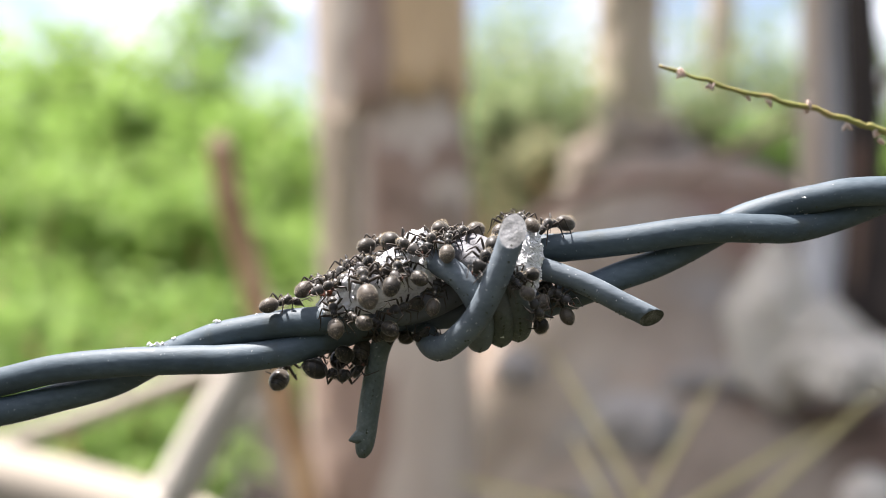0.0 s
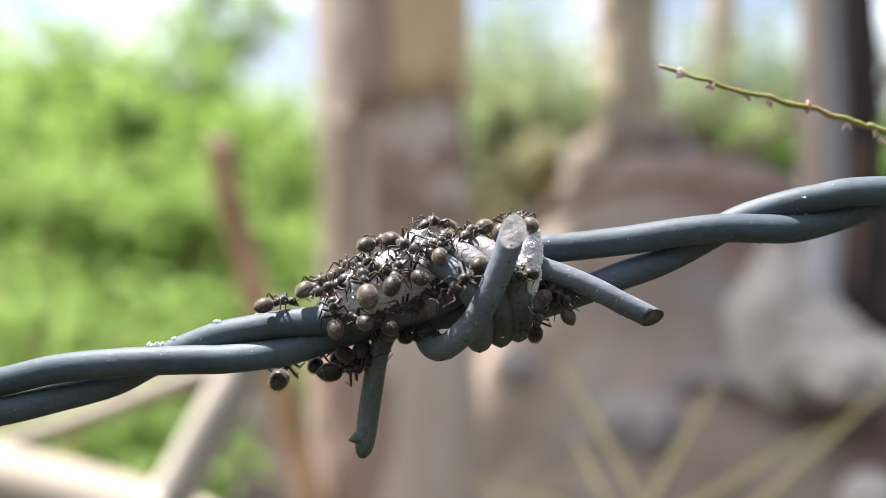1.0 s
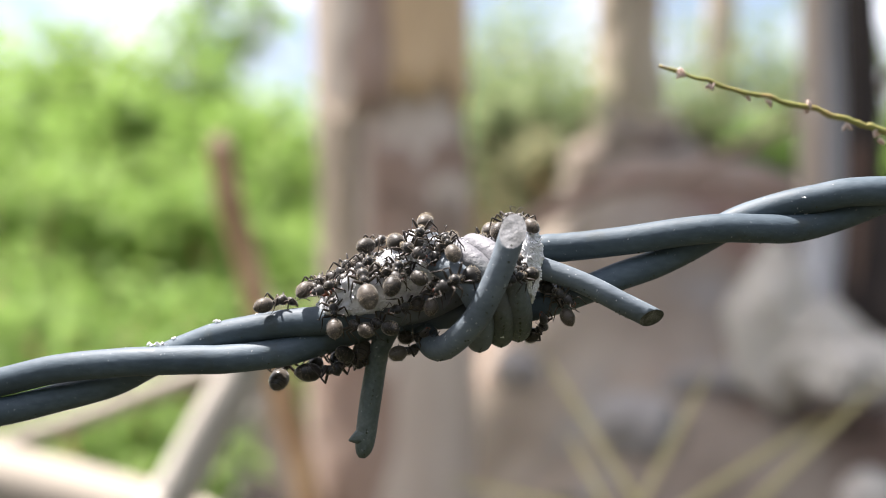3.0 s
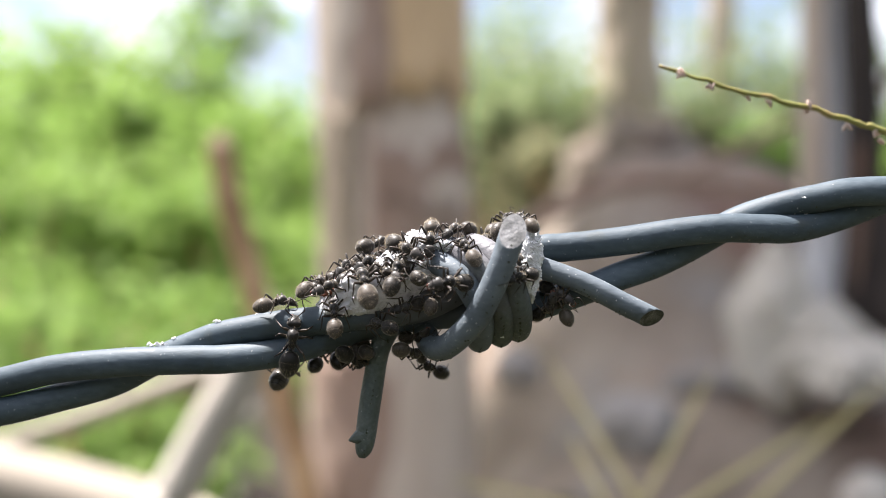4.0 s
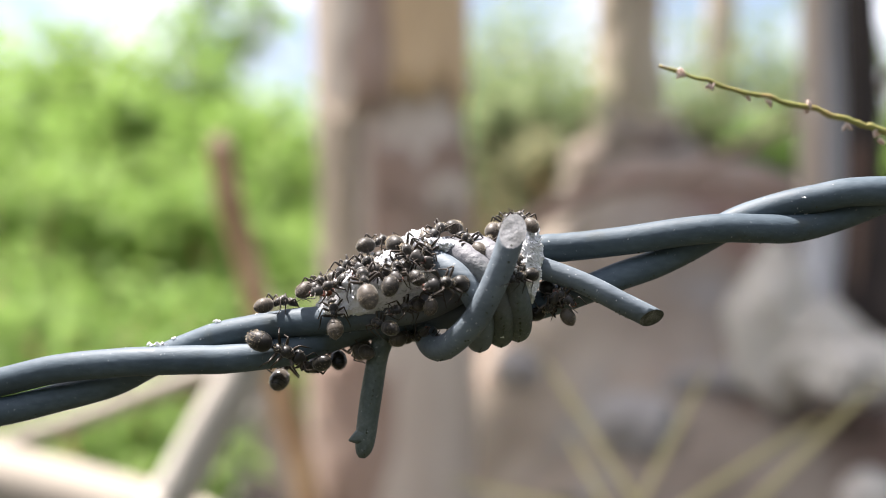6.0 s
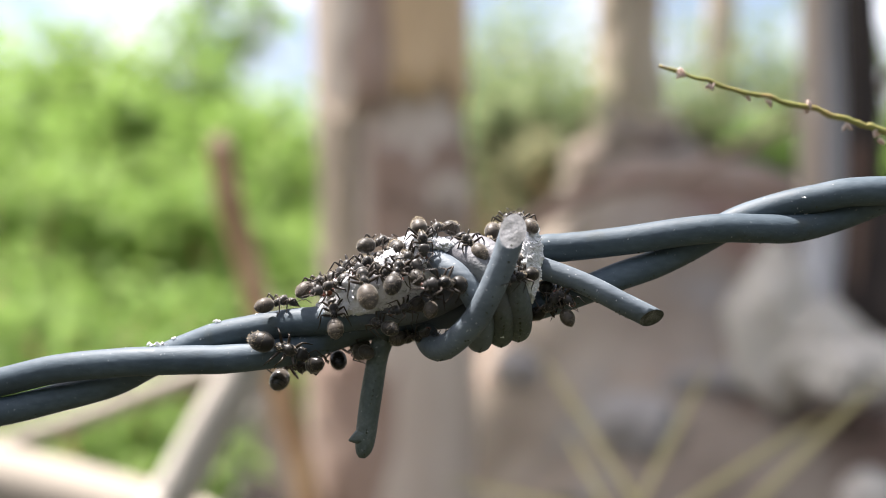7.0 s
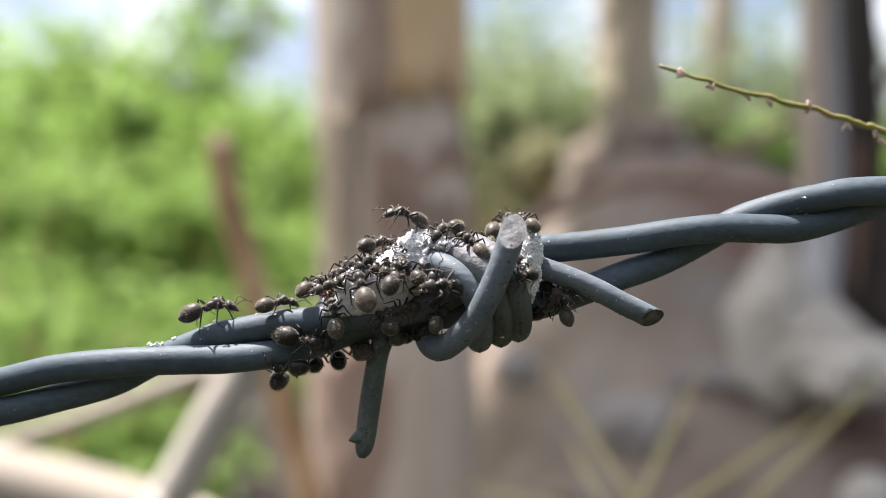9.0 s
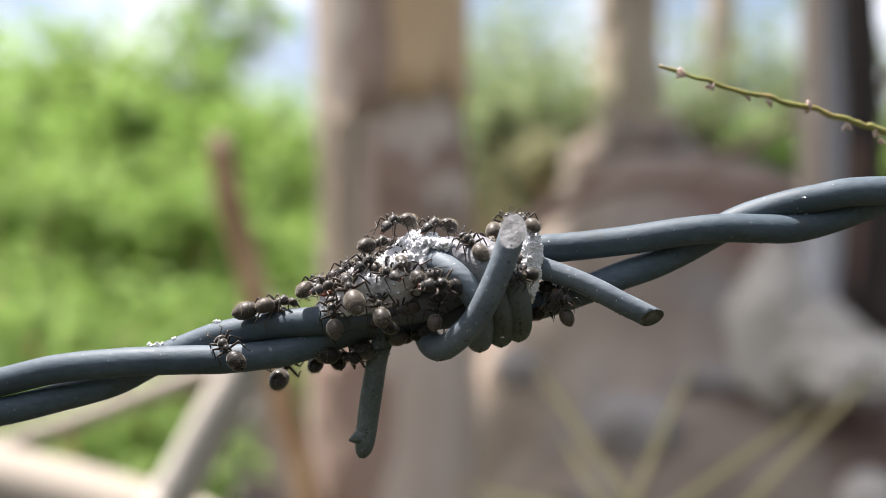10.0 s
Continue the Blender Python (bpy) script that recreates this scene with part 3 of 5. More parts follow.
shrub(0.46, 3.6, 0.5, 0.50, 1100, 0.07, LEAF_FAR, "pale olive-green shrub on the bank top", 54)
shrub(0.93, 3.5, 0.5, 0.42, 1100, 0.07, LEAF_FAR, "pale olive-green shrub on the bank top", 55)
shrub(1.14, 3.5, 0.5, 0.50, 1100, 0.07, LEAF_FAR, "pale olive-green shrub on the bank top", 56)
shrub(1.25, 3.3, 0.4, 0.41, 1100, 0.07, LEAF_FAR, "pale olive-green shrub on the bank top", 57)
shrub(0.69, 8, 1.6, 2.53, 520, 0.15, LEAF_FAR, "thin pale-leaved tree behind the earth bank", 58, "tree", "tree")
shrub(2.25, 8.5, 1.8, 2.78, 560, 0.15, LEAF_FAR, "thin pale-leaved tree behind the earth bank", 59, "tree", "tree")
shrub(2.93, 8, 1.6, 2.54, 520, 0.15, LEAF_FAR, "thin pale-leaved tree behind the earth bank", 60, "tree", "tree")
shrub(-0.34, 1.0, 0.2, 0.29, 420, 0.03, LEAF, "low bright green weed under the poles", 61, "weed", "weed")
shrub(-0.36, 1.08, 0.2, 0.29, 420, 0.03, LEAF, "low bright green weed under the poles", 62, "weed", "weed")
shrub(-0.30, 1.0, 0.12, 0.28, 420, 0.03, LEAF, "low bright green weed under the poles", 63, "weed", "weed")
shrub(-0.43, 1.05, 0.2, 0.25, 420, 0.03, LEAF, "low bright green weed under the poles", 64, "weed", "weed")

# ---- barbed wire ----
R = 0.00122


fence = thing("barbed_wire", (0.00317, 0.0807, 0.44621), "taut grey two-strand barbed wire with a four-point barb", "barbed wire")


def strand(name, points, radius=R, cuts=(), spur=None, label="", algae=500, cut=None, mat=None):
    """One steel wire; cuts are (point, normal) planes beyond which it is clipped, leaving a bright cut face."""
    bm = tube(points, radius, seg=32, step=0.00045, rough=0.010, freq=700)
    for point, normal in cuts:
        near = {f for f in bm.faces if (f.calc_center_median() - Vector(point)).length < 0.006}
        geom = list(near) + list({e for f in near for e in f.edges}) + list({v for f in near for v in f.verts})
        res = bmesh.ops.bisect_plane(bm, geom=geom, plane_co=point, plane_no=normal, clear_outer=True)
        edges = [e for e in res["geom_cut"] if isinstance(e, bmesh.types.BMEdge) and e.is_boundary]
        for f in bmesh.ops.contextual_create(bm, geom=edges)["faces"]:
            f.material_index = 1
            f.smooth = False
    if spur:
        a, b = (Vector(p) for p in spur)
        tube([(*a, radius * 0.80), (*(a * 0.6 + b * 0.4), radius * 0.66), (*(a * 0.25 + b * 0.75), radius * 0.34), (*b, radius * 0.06)], radius, seg=10, step=0.0003, bm=bm)
    ob = part(name, bm, mat or WIRE, None, label)
    ob.data.materials.append(cut or CUT)
    for f in ob.data.polygons:
        if f.material_index:
            f.use_smooth = False
    # Algae crust on the undersides; its dark colour also stands in for shade there.
    rng = random.Random(len(points))
    line = [p for p in spline([tuple(q)[:3] for q in points], 0.0004) if abs(p[0]) < 0.06]
    line = [p for p in line if all((Vector(p) - Vector(c)).dot(n) < -0.0006 or (Vector(p) - Vector(c)).length > 0.008 for c, n in cuts)]
    verts, faces = [], []
    for i in range(algae):
        p = Vector(rng.choice(line))
        k = min(range(len(line)), key=lambda j: (Vector(line[j]) - p).length_squared)
        way = Vector(line[min(k + 1, len(line) - 1)]) - Vector(line[max(k - 1, 0)])
        down = Vector((0, rng.gauss(0, 0.75), -1))
        down = down - way * down.dot(way) / way.length_squared
        if down.length < 0.75:
            continue
        down.normalize()
        c, s = p + way * rng.uniform(-0.5, 0.5) + down * radius * 0.98, rng.uniform(0.00003, 0.00011) * (0.5 + rng.random())
        n = len(verts)
        turn = Euler((rng.uniform(0, 3), rng.uniform(0, 3), rng.uniform(0, 3))).to_matrix()
        for d in ((1, 0, 0), (-1, 0, 0), (0, 1, 0), (0, -1, 0), (0, 0, 1), (0, 0, -1)):
            verts.append(tuple(c + turn @ Vector(d) * s * rng.uniform(0.6, 1.2)))
        faces += [(n + a, n + b, n + e) for a, b, e in ((0, 2, 4), (2, 1, 4), (1, 3, 4), (3, 0, 4), (2, 0, 5), (1, 2, 5), (3, 1, 5), (0, 3, 5))]
    if algae:
        under(mesh_of("algae", verts, faces, ALGAE, label="dark crusty algae on the underside"), fence)
    return under(ob, fence)


def twisted_on(points, pitch=0.052, r=0.00135):
    """The strand past the stretch in view, laid round the pair's axis in an even twist."""
    (x0, y0, z0), (x1, y1, z1) = points[0], points[-1]
    head, tail = [], []
    for x, y, z, slope, way, more in ((x0, y0, z0, 0.206, -1, head), (x1, y1, z1, 0.10, 1, tail)):
        high = 0.43643 if way < 0 else 0.45530
        start = math.atan2(z - high, y - 0.0807)
        for k in range(1, 37):
            step = way * k * 0.0065
            a = start + 2 * math.pi * step / pitch
            more.append((x + step, 0.0807 + r * math.cos(a), high + slope * step + r * math.sin(a)))
    return head[::-1] + list(points) + tail


strand("strand", twisted_on([(-0.04479, 0.0815, 0.43685), (-0.03763, 0.0807, 0.43868), (-0.03259, 0.0801, 0.43988), (-0.02765, 0.0796, 0.44044), (-0.02429, 0.07945, 0.44064), (-0.02057, 0.0797, 0.44071), (-0.01827, 0.08, 0.44072), (-0.01363, 0.0807, 0.44122), (-0.01083, 0.0813, 0.44202), (-0.00894, 0.0817, 0.44261), (-0.00605, 0.082, 0.44346), (-0.00215, 0.082, 0.4441), (0.0032, 0.0814, 0.44458), (0.00749, 0.0807, 0.4451), (0.01037, 0.0807, 0.44592), (0.01278, 0.0808, 0.44678), (0.01522, 0.081, 0.44774), (0.0177, 0.0813, 0.44855), (0.02019, 0.0816, 0.44966), (0.0227, 0.0819, 0.45097), (0.02507, 0.0817, 0.45233), (0.0273, 0.0811, 0.45318), (0.02946, 0.0804, 0.45383), (0.03165, 0.0799, 0.45428), (0.0339, 0.0796, 0.45473), (0.03707, 0.0795, 0.45487), (0.04095, 0.0795, 0.45478), (0.04515, 0.0794, 0.45528)]))
strand("strand", twisted_on([(-0.04391, 0.0799, 0.43522), (-0.03763, 0.0807, 0.43618), (-0.03308, 0.0813, 0.43723), (-0.02841, 0.0818, 0.43852), (-0.02505, 0.08195, 0.4402), (-0.02109, 0.0817, 0.44188), (-0.01859, 0.0814, 0.44269), (-0.01367, 0.0809, 0.4436), (-0.0107, 0.0803, 0.44393), (-0.00874, 0.0799, 0.4442), (-0.00588, 0.0797, 0.44455), (-0.00209, 0.0798, 0.44502), (0.00076, 0.0802, 0.44623), (0.00317, 0.0807, 0.44765), (0.00557, 0.0807, 0.44909), (0.00845, 0.0807, 0.45), (0.01037, 0.0807, 0.45014), (0.01513, 0.0805, 0.45067), (0.01977, 0.0799, 0.45138), (0.02345, 0.0795, 0.45175), (0.0268, 0.0796, 0.4517), (0.02931, 0.08, 0.45171), (0.03193, 0.0806, 0.45225), (0.03462, 0.0813, 0.45305), (0.03814, 0.0818, 0.45433), (0.04219, 0.0819, 0.45521), (0.04662, 0.082, 0.4553)]))
RB = 0.00104
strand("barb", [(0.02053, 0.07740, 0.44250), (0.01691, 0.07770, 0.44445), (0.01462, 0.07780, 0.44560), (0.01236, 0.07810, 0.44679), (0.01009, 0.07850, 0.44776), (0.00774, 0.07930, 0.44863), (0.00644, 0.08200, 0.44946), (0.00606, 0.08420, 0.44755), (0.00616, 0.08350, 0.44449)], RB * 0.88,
       cuts=[((0.01724, 0.0777, 0.44445), (0.44, -0.64, -0.62))], label="grey steel barb lightened as if lit, with a clipped dark tip", algae=160, cut=CUT_DARK, mat=WIRE_LIT)
strand("barb", [(0.00643, 0.08440, 0.44854), (0.00616, 0.08350, 0.44449), (0.00637, 0.08050, 0.44315), (0.00624, 0.07770, 0.44515), (0.00535, 0.07695, 0.44785), (0.00390, 0.07800, 0.44958), (0.00249, 0.08040, 0.45029), (0.00287, 0.08330, 0.44946), (0.00371, 0.08440, 0.44679), (0.00442, 0.08350, 0.44394), (0.00488, 0.08050, 0.44272), (0.00485, 0.07760, 0.44497), (0.00357, 0.07690, 0.44776), (0.00186, 0.07800, 0.44940), (0.00029, 0.08050, 0.45005), (-0.00040, 0.08360, 0.44896), (-0.00210, 0.08420, 0.44594), (-0.00346, 0.08320, 0.44451), (-0.00460, 0.08230, 0.44310, 0.00093), (-0.00531, 0.08190, 0.44177, 0.00091), (-0.00568, 0.08160, 0.44034, 0.00089), (-0.00614, 0.08130, 0.43748, 0.00093), (-0.00637, 0.08110, 0.43582, 0.00091), (-0.00655, 0.08100, 0.43439, 0.00089), (-0.00669, 0.08090, 0.43330, 0.00080), (-0.00683, 0.08090, 0.43263, 0.00061), (-0.00688, 0.08090, 0.43224, 0.00030)], RB, spur=((-0.00654, 0.08090, 0.43417), (-0.00798, 0.08030, 0.43381)),
       label="grey-green steel barb wound round the strands, its end pointing down", algae=900, mat=WIRE_GREEN)
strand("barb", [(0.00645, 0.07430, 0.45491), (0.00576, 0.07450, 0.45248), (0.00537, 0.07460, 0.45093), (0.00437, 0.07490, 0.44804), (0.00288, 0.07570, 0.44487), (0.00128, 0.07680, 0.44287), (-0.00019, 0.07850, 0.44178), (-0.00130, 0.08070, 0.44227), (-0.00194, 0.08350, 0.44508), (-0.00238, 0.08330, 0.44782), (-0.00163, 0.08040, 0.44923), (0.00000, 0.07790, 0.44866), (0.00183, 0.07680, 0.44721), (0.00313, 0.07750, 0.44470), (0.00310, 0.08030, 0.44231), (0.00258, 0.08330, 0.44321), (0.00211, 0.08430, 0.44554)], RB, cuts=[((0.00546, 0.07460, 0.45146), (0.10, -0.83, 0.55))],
       label="grey steel barb lightened as if lit, bent upward with a scuffed cut end", algae=420, mat=WIRE_LIT)


# ---- sugar crust ----
def crust(name, center, radii, tilt, mat, label, seed, grains=0, rough=0.2, size=0.00016):
    """A lump of dried syrup, bristling with small sugar crystals."""
    rng = random.Random(seed)
    turn = pose(0, 0, 0, 0, -tilt, 0).to_3x3()
    bm = blob((0, 0, 0), radii, turn, sub=5, rough=rough, freq=2.3 + seed * 0.1, sharp=True)
    for v in bm.verts:
        v.co += v.co.normalized() * (0.00010 * noise.noise(v.co * 2600) + 0.00006 * noise.noise(v.co * 6500))
    me = bpy.data.meshes.new(name)
    bm.to_mesh(me)
    pts = [v.co.copy() for v in bm.verts]
    bm.free()
    verts, faces = [tuple(p) for p in pts], [tuple(p.vertices) for p in me.polygons]
    plain = len(faces)
    bpy.data.meshes.remove(me)
    for i in range(grains):
        p = rng.choice(pts)
        s = size * rng.uniform(0.35, 1.1)
        m = Euler((rng.uniform(0, 3), rng.uniform(0, 3), rng.uniform(0, 3))).to_matrix()
        n = len(verts)
        for x, y, z in itertools.product((-0.6, 0.6), (-0.5, 0.5), (-0.4, 0.4)):
            verts.append(tuple(p + m @ Vector((x, y, z)) * s))
        faces += [tuple(n + k for k in f) for f in ((0, 1, 3, 2), (4, 6, 7, 5), (0, 4, 5, 1), (2, 3, 7, 6), (0, 2, 6, 4), (1, 5, 7, 3))]
    ob = mesh_of(name, verts, faces, mat, smooth=False)
    for k in range(plain):
        ob.data.polygons[k].use_smooth = True
    ob.location = center
    return tagged(ob, label, "crust")


crust("sticky_crust", (-0.00480, 0.0803, 0.4473), (0.0058, 0.0033, 0.0024), 24, WAX, "greyish-white sticky crust under the ants on the wire", 1, 1700, 0.17, 0.00019)
crust("sugar_crust", (-0.00205, 0.08020, 0.45019), (0.0019, 0.0017, 0.0013), 14, SUGAR, "glittering white sugar crust beside the barb", 2, 1300, 0.22)
crust("sugar_crust", (-0.00009, 0.07940, 0.45033), (0.0019, 0.0015, 0.00055), -14, SUGAR, "glittering white sugar crust along the top of the coil", 6, 1000, 0.25)
crust("sugar_crust", (0.00260, 0.08100, 0.45005), (0.0036, 0.0022, 0.0009), 2, FILM, "thin greyish sugar crust along the top of the coil", 3, 1200, 0.16)
crust("sugar_crust", (0.00705, 0.07810, 0.44837), (0.00105, 0.0013, 0.0032), -8, SUGAR, "glittering white sugar crust behind the raised barb", 4, 1700, 0.24)


def scrap():
    bm = blob((0, 0, 0), (0.0009, 0.0004, 0.00032), pose(0, 0, 0, 0, -20, 0).to_3x3(), sub=4, rough=0.4, freq=2.2, sharp=True)
    ob = part("food_scrap", bm, SCRAP)
    ob.location = (-0.00936, 0.0791, 0.44652)
    return tagged(ob, "small reddish scrap of food on the crust", "food scrap")


scrap()


def grain(center, s, seed):
    bm = bmesh.new()
    rng = random.Random(seed)
    for i in range(9):
        p = Vector((rng.gauss(0, s), rng.gauss(0, s * 0.4), abs(rng.gauss(0, s * 0.5))))
        g = bmesh.ops.create_cube(bm, size=rng.uniform(0.4, 1.0) * s)["verts"]
        m = Euler((rng.uniform(0, 3), rng.uniform(0, 3), rng.uniform(0, 3))).to_matrix()
        for v in g:
            v.co = p + m @ v.co
    ob = part("sugar_grain", bm, SUGAR, smooth=False)
    ob.location = center
    return tagged(ob, "small white sugar grains stuck on the wire", "sugar", group="sugar grains")


for k, (c, s) in enumerate([((-0.02449, 0.0795, 0.44191), 0.0003), ((-0.02364, 0.0795, 0.44201), 0.00034), ((-0.02302, 0.0813, 0.44231), 0.0002), ((-0.01929, 0.0811, 0.44378), 0.00026),
                            ((-0.02643, 0.0795, 0.44168), 0.00012), ((0.00493, 0.0775, 0.44276), 0.00015), ((-0.01583, 0.0809, 0.44442), 0.00014), ((0.02984, 0.0785, 0.45425), 0.00014)]):
    grain(c, s * 0.6, k)


# ---- grass stalk and blades ----
def stalk():
    ob = thing("grass_stalk", (0.03903, 0.0837, 0.46011), "thin green grass stalk with small pinkish spikelets", "grass stalk")
    line = [(0.01993, 0.0877, 0.4669), (0.0217, 0.0877, 0.46638), (0.02316, 0.0877, 0.46581), (0.02462, 0.0877, 0.46554), (0.02546, 0.0877, 0.46513), (0.02692, 0.0877, 0.46466), (0.02874, 0.0877, 0.46424), (0.03015, 0.0877, 0.46408), (0.0313, 0.0877, 0.46356),
            (0.03224, 0.0877, 0.4633), (0.03432, 0.0877, 0.46299), (0.03578, 0.0877, 0.46226), (0.03745, 0.0877, 0.46195), (0.03891, 0.0877, 0.46132), (0.0409, 0.0877, 0.4608), (0.053, 0.0877, 0.45579), (0.07818, 0.0867, 0.43149),
            (0.09797, 0.0907, 0.33892), (0.10792, 0.0947, -0.07715)]
    rad = [0.00016 + 0.00001 * i for i in range(len(line))]
    under(part("stem", tube([(*p, r) for p, r in zip(line, rad)], 0.0003, seg=12, step=0.0003, rough=0.45, freq=1300), STALK), ob)
    rng = random.Random(4)
    for c, n in (((0.02201, 0.0877, 0.46622), 5), ((0.02462, 0.0877, 0.46497), 3), ((0.02796, 0.0877, 0.46403), 2), ((0.0302, 0.0877, 0.46341), 2), ((0.0338, 0.0877, 0.46314), 4), ((0.03724, 0.0877, 0.46163), 3), ((0.04016, 0.0877, 0.46059), 3),
                 ((0.04058, 0.0877, 0.46007), 2)):
        bm = bmesh.new()
        for i in range(n):
            o = Vector(c) + Vector((rng.uniform(-1, 1) * 0.0003, rng.uniform(-1, 1) * 0.0002, rng.uniform(-1.0, 0.7) * 0.0004))
            blob(o, (0.00017, 0.00015, 0.00040), pose(0, 0, 0, 0, rng.uniform(-60, 60), 0).to_3x3(), sub=2, rough=0.3, freq=2, bm=bm)
        under(part("spikelet", bm, SPIKE, None, "pinkish dry spikelet"), ob)
    return ob


stalk()


def blade(base, tip, width, label):
    """A flat grass blade that bends a little, with a midrib; its origin is at its foot."""
    base, tip = Vector(base), Vector(tip)
    ob = thing("grass", base, label, "grass", group="grass blades")
    way = tip - base
    side = way.cross((0, 1, 0)).normalized()
    verts, faces = [], []
    for i in range(13):
        t = i / 12
        w = width * (1 - t ** 6) * 0.42 + 0.0001
        c = way * t + Vector((0, -0.006 * t * t, 0))
        verts += [tuple(c - side * w), tuple(c + Vector((0, 0.0006, 0))), tuple(c + side * w)]
    for i in range(12):
        k = 3 * i
        faces += [(k, k + 1, k + 4, k + 3), (k + 1, k + 2, k + 5, k + 4)]
    mesh_of("blade", verts, faces, BLADE, ob)
    return ob


BLADES = []
for base, tip, w in [((0.0794, 0.3, 0.3413), (0.0269, 0.3, 0.4156), 0.0028), ((0.064, 0.33, 0.3481), (0.0404, 0.33, 0.3854), 0.0026), ((0.0448, 0.3, 0.3342), (0.0782, 0.3, 0.4166), 0.003),
                     ((0.0426, 0.28, 0.3552), (0.1101, 0.28, 0.406), 0.0028), ((0.0742, 0.3, 0.3449), (0.1349, 0.3, 0.4131), 0.0032), ((0.0679, 0.33, 0.354), (0.0012, 0.33, 0.3697), 0.0026)]:
    BLADES.append(blade(base, tip, w, "dry yellowish-green grass blade"))


# ---- ants ----
MM = 0.001


def lathe(profile, squash=1.0, seg=20, lift=0.0, bm=None):
    """A body of rings along x: profile rows are (x, radius, z)."""
    bm = bm or bmesh.new()
    rings = []
    for x, r, z in profile:
        rings.append([bm.verts.new((x * MM, math.cos(6.28319 * k / seg) * r * MM, (z + math.sin(6.28319 * k / seg) * r * squash) * MM)) for k in range(seg)])
    for a, b in zip(rings, rings[1:]):
        for k in range(seg):
            bm.faces.new((a[k], b[k], b[(k + 1) % seg], a[(k + 1) % seg]))
    bm.faces.new(rings[0])
    bm.faces.new(rings[-1][::-1])
    return bm


def hairs(rng, n, center, radii, length, only_up=True):
    """Short bristles standing off an egg-shaped body."""
    bm = bmesh.new()
    for i in range(n):
        d = Vector((rng.gauss(0, 1), rng.gauss(0, 1), rng.gauss(0, 1))).normalized()
        if only_up and d.z < -0.25:
            d.z = -d.z
        p = Vector((center[0] + d.x * radii[0], center[1] + d.y * radii[1], center[2] + d.z * radii[2])) * MM
        w = (d + Vector((-0.5, 0, 0)) + Vector((rng.gauss(0, 0.2), rng.gauss(0, 0.2), rng.gauss(0, 0.2)))).normalized()
        s = w.orthogonal().normalized() * (0.012 * MM)
        o = w.cross(s)
        tip = bm.verts.new(p + w * length * rng.uniform(0.6, 1.2) * MM)
        base = [bm.verts.new(p + s - w * 0.02 * MM), bm.verts.new(p - s * 0.5 + o * 0.8 - w * 0.02 * MM), bm.verts.new(p - s * 0.5 - o * 0.8 - w * 0.02 * MM)]
        for k in range(3):
            bm.faces.new((base[k], base[(k + 1) % 3], tip))
    return bm


def leg(name, root, knee, ankle, foot, parent, thick=1.0):
    """Coxa, femur, tibia and tarsus; the origin is where the leg joins the body."""
    r = Vector(root)
    rel = [tuple((Vector(p) - r) * MM) for p in (root, knee, ankle, foot)]
    bm = bmesh.new()
    a, b, c, d = (Vector(p) for p in rel)
    t = thick * MM * 1.18
    tube([(*a, 0.11 * t), (*(a * 0.75 + b * 0.25), 0.095 * t), (*(a * 0.4 + b * 0.6), 0.105 * t), (*b, 0.06 * t)], t * 0.1, seg=8, step=0.12 * MM, bm=bm)
    tube([(*b, 0.055 * t), (*(b * 0.6 + c * 0.4), 0.062 * t), (*c, 0.042 * t)], t * 0.06, seg=8, step=0.15 * MM, bm=bm)
    tube([(*c, 0.04 * t), (*(c * 0.5 + d * 0.5 + Vector((0, 0, -0.03 * MM))), 0.03 * t), (*d, 0.022 * t)], t * 0.04, seg=6, step=0.15 * MM, bm=bm)
    ob = part(name, bm, LEG, parent)
    ob.location = r * MM
    return ob


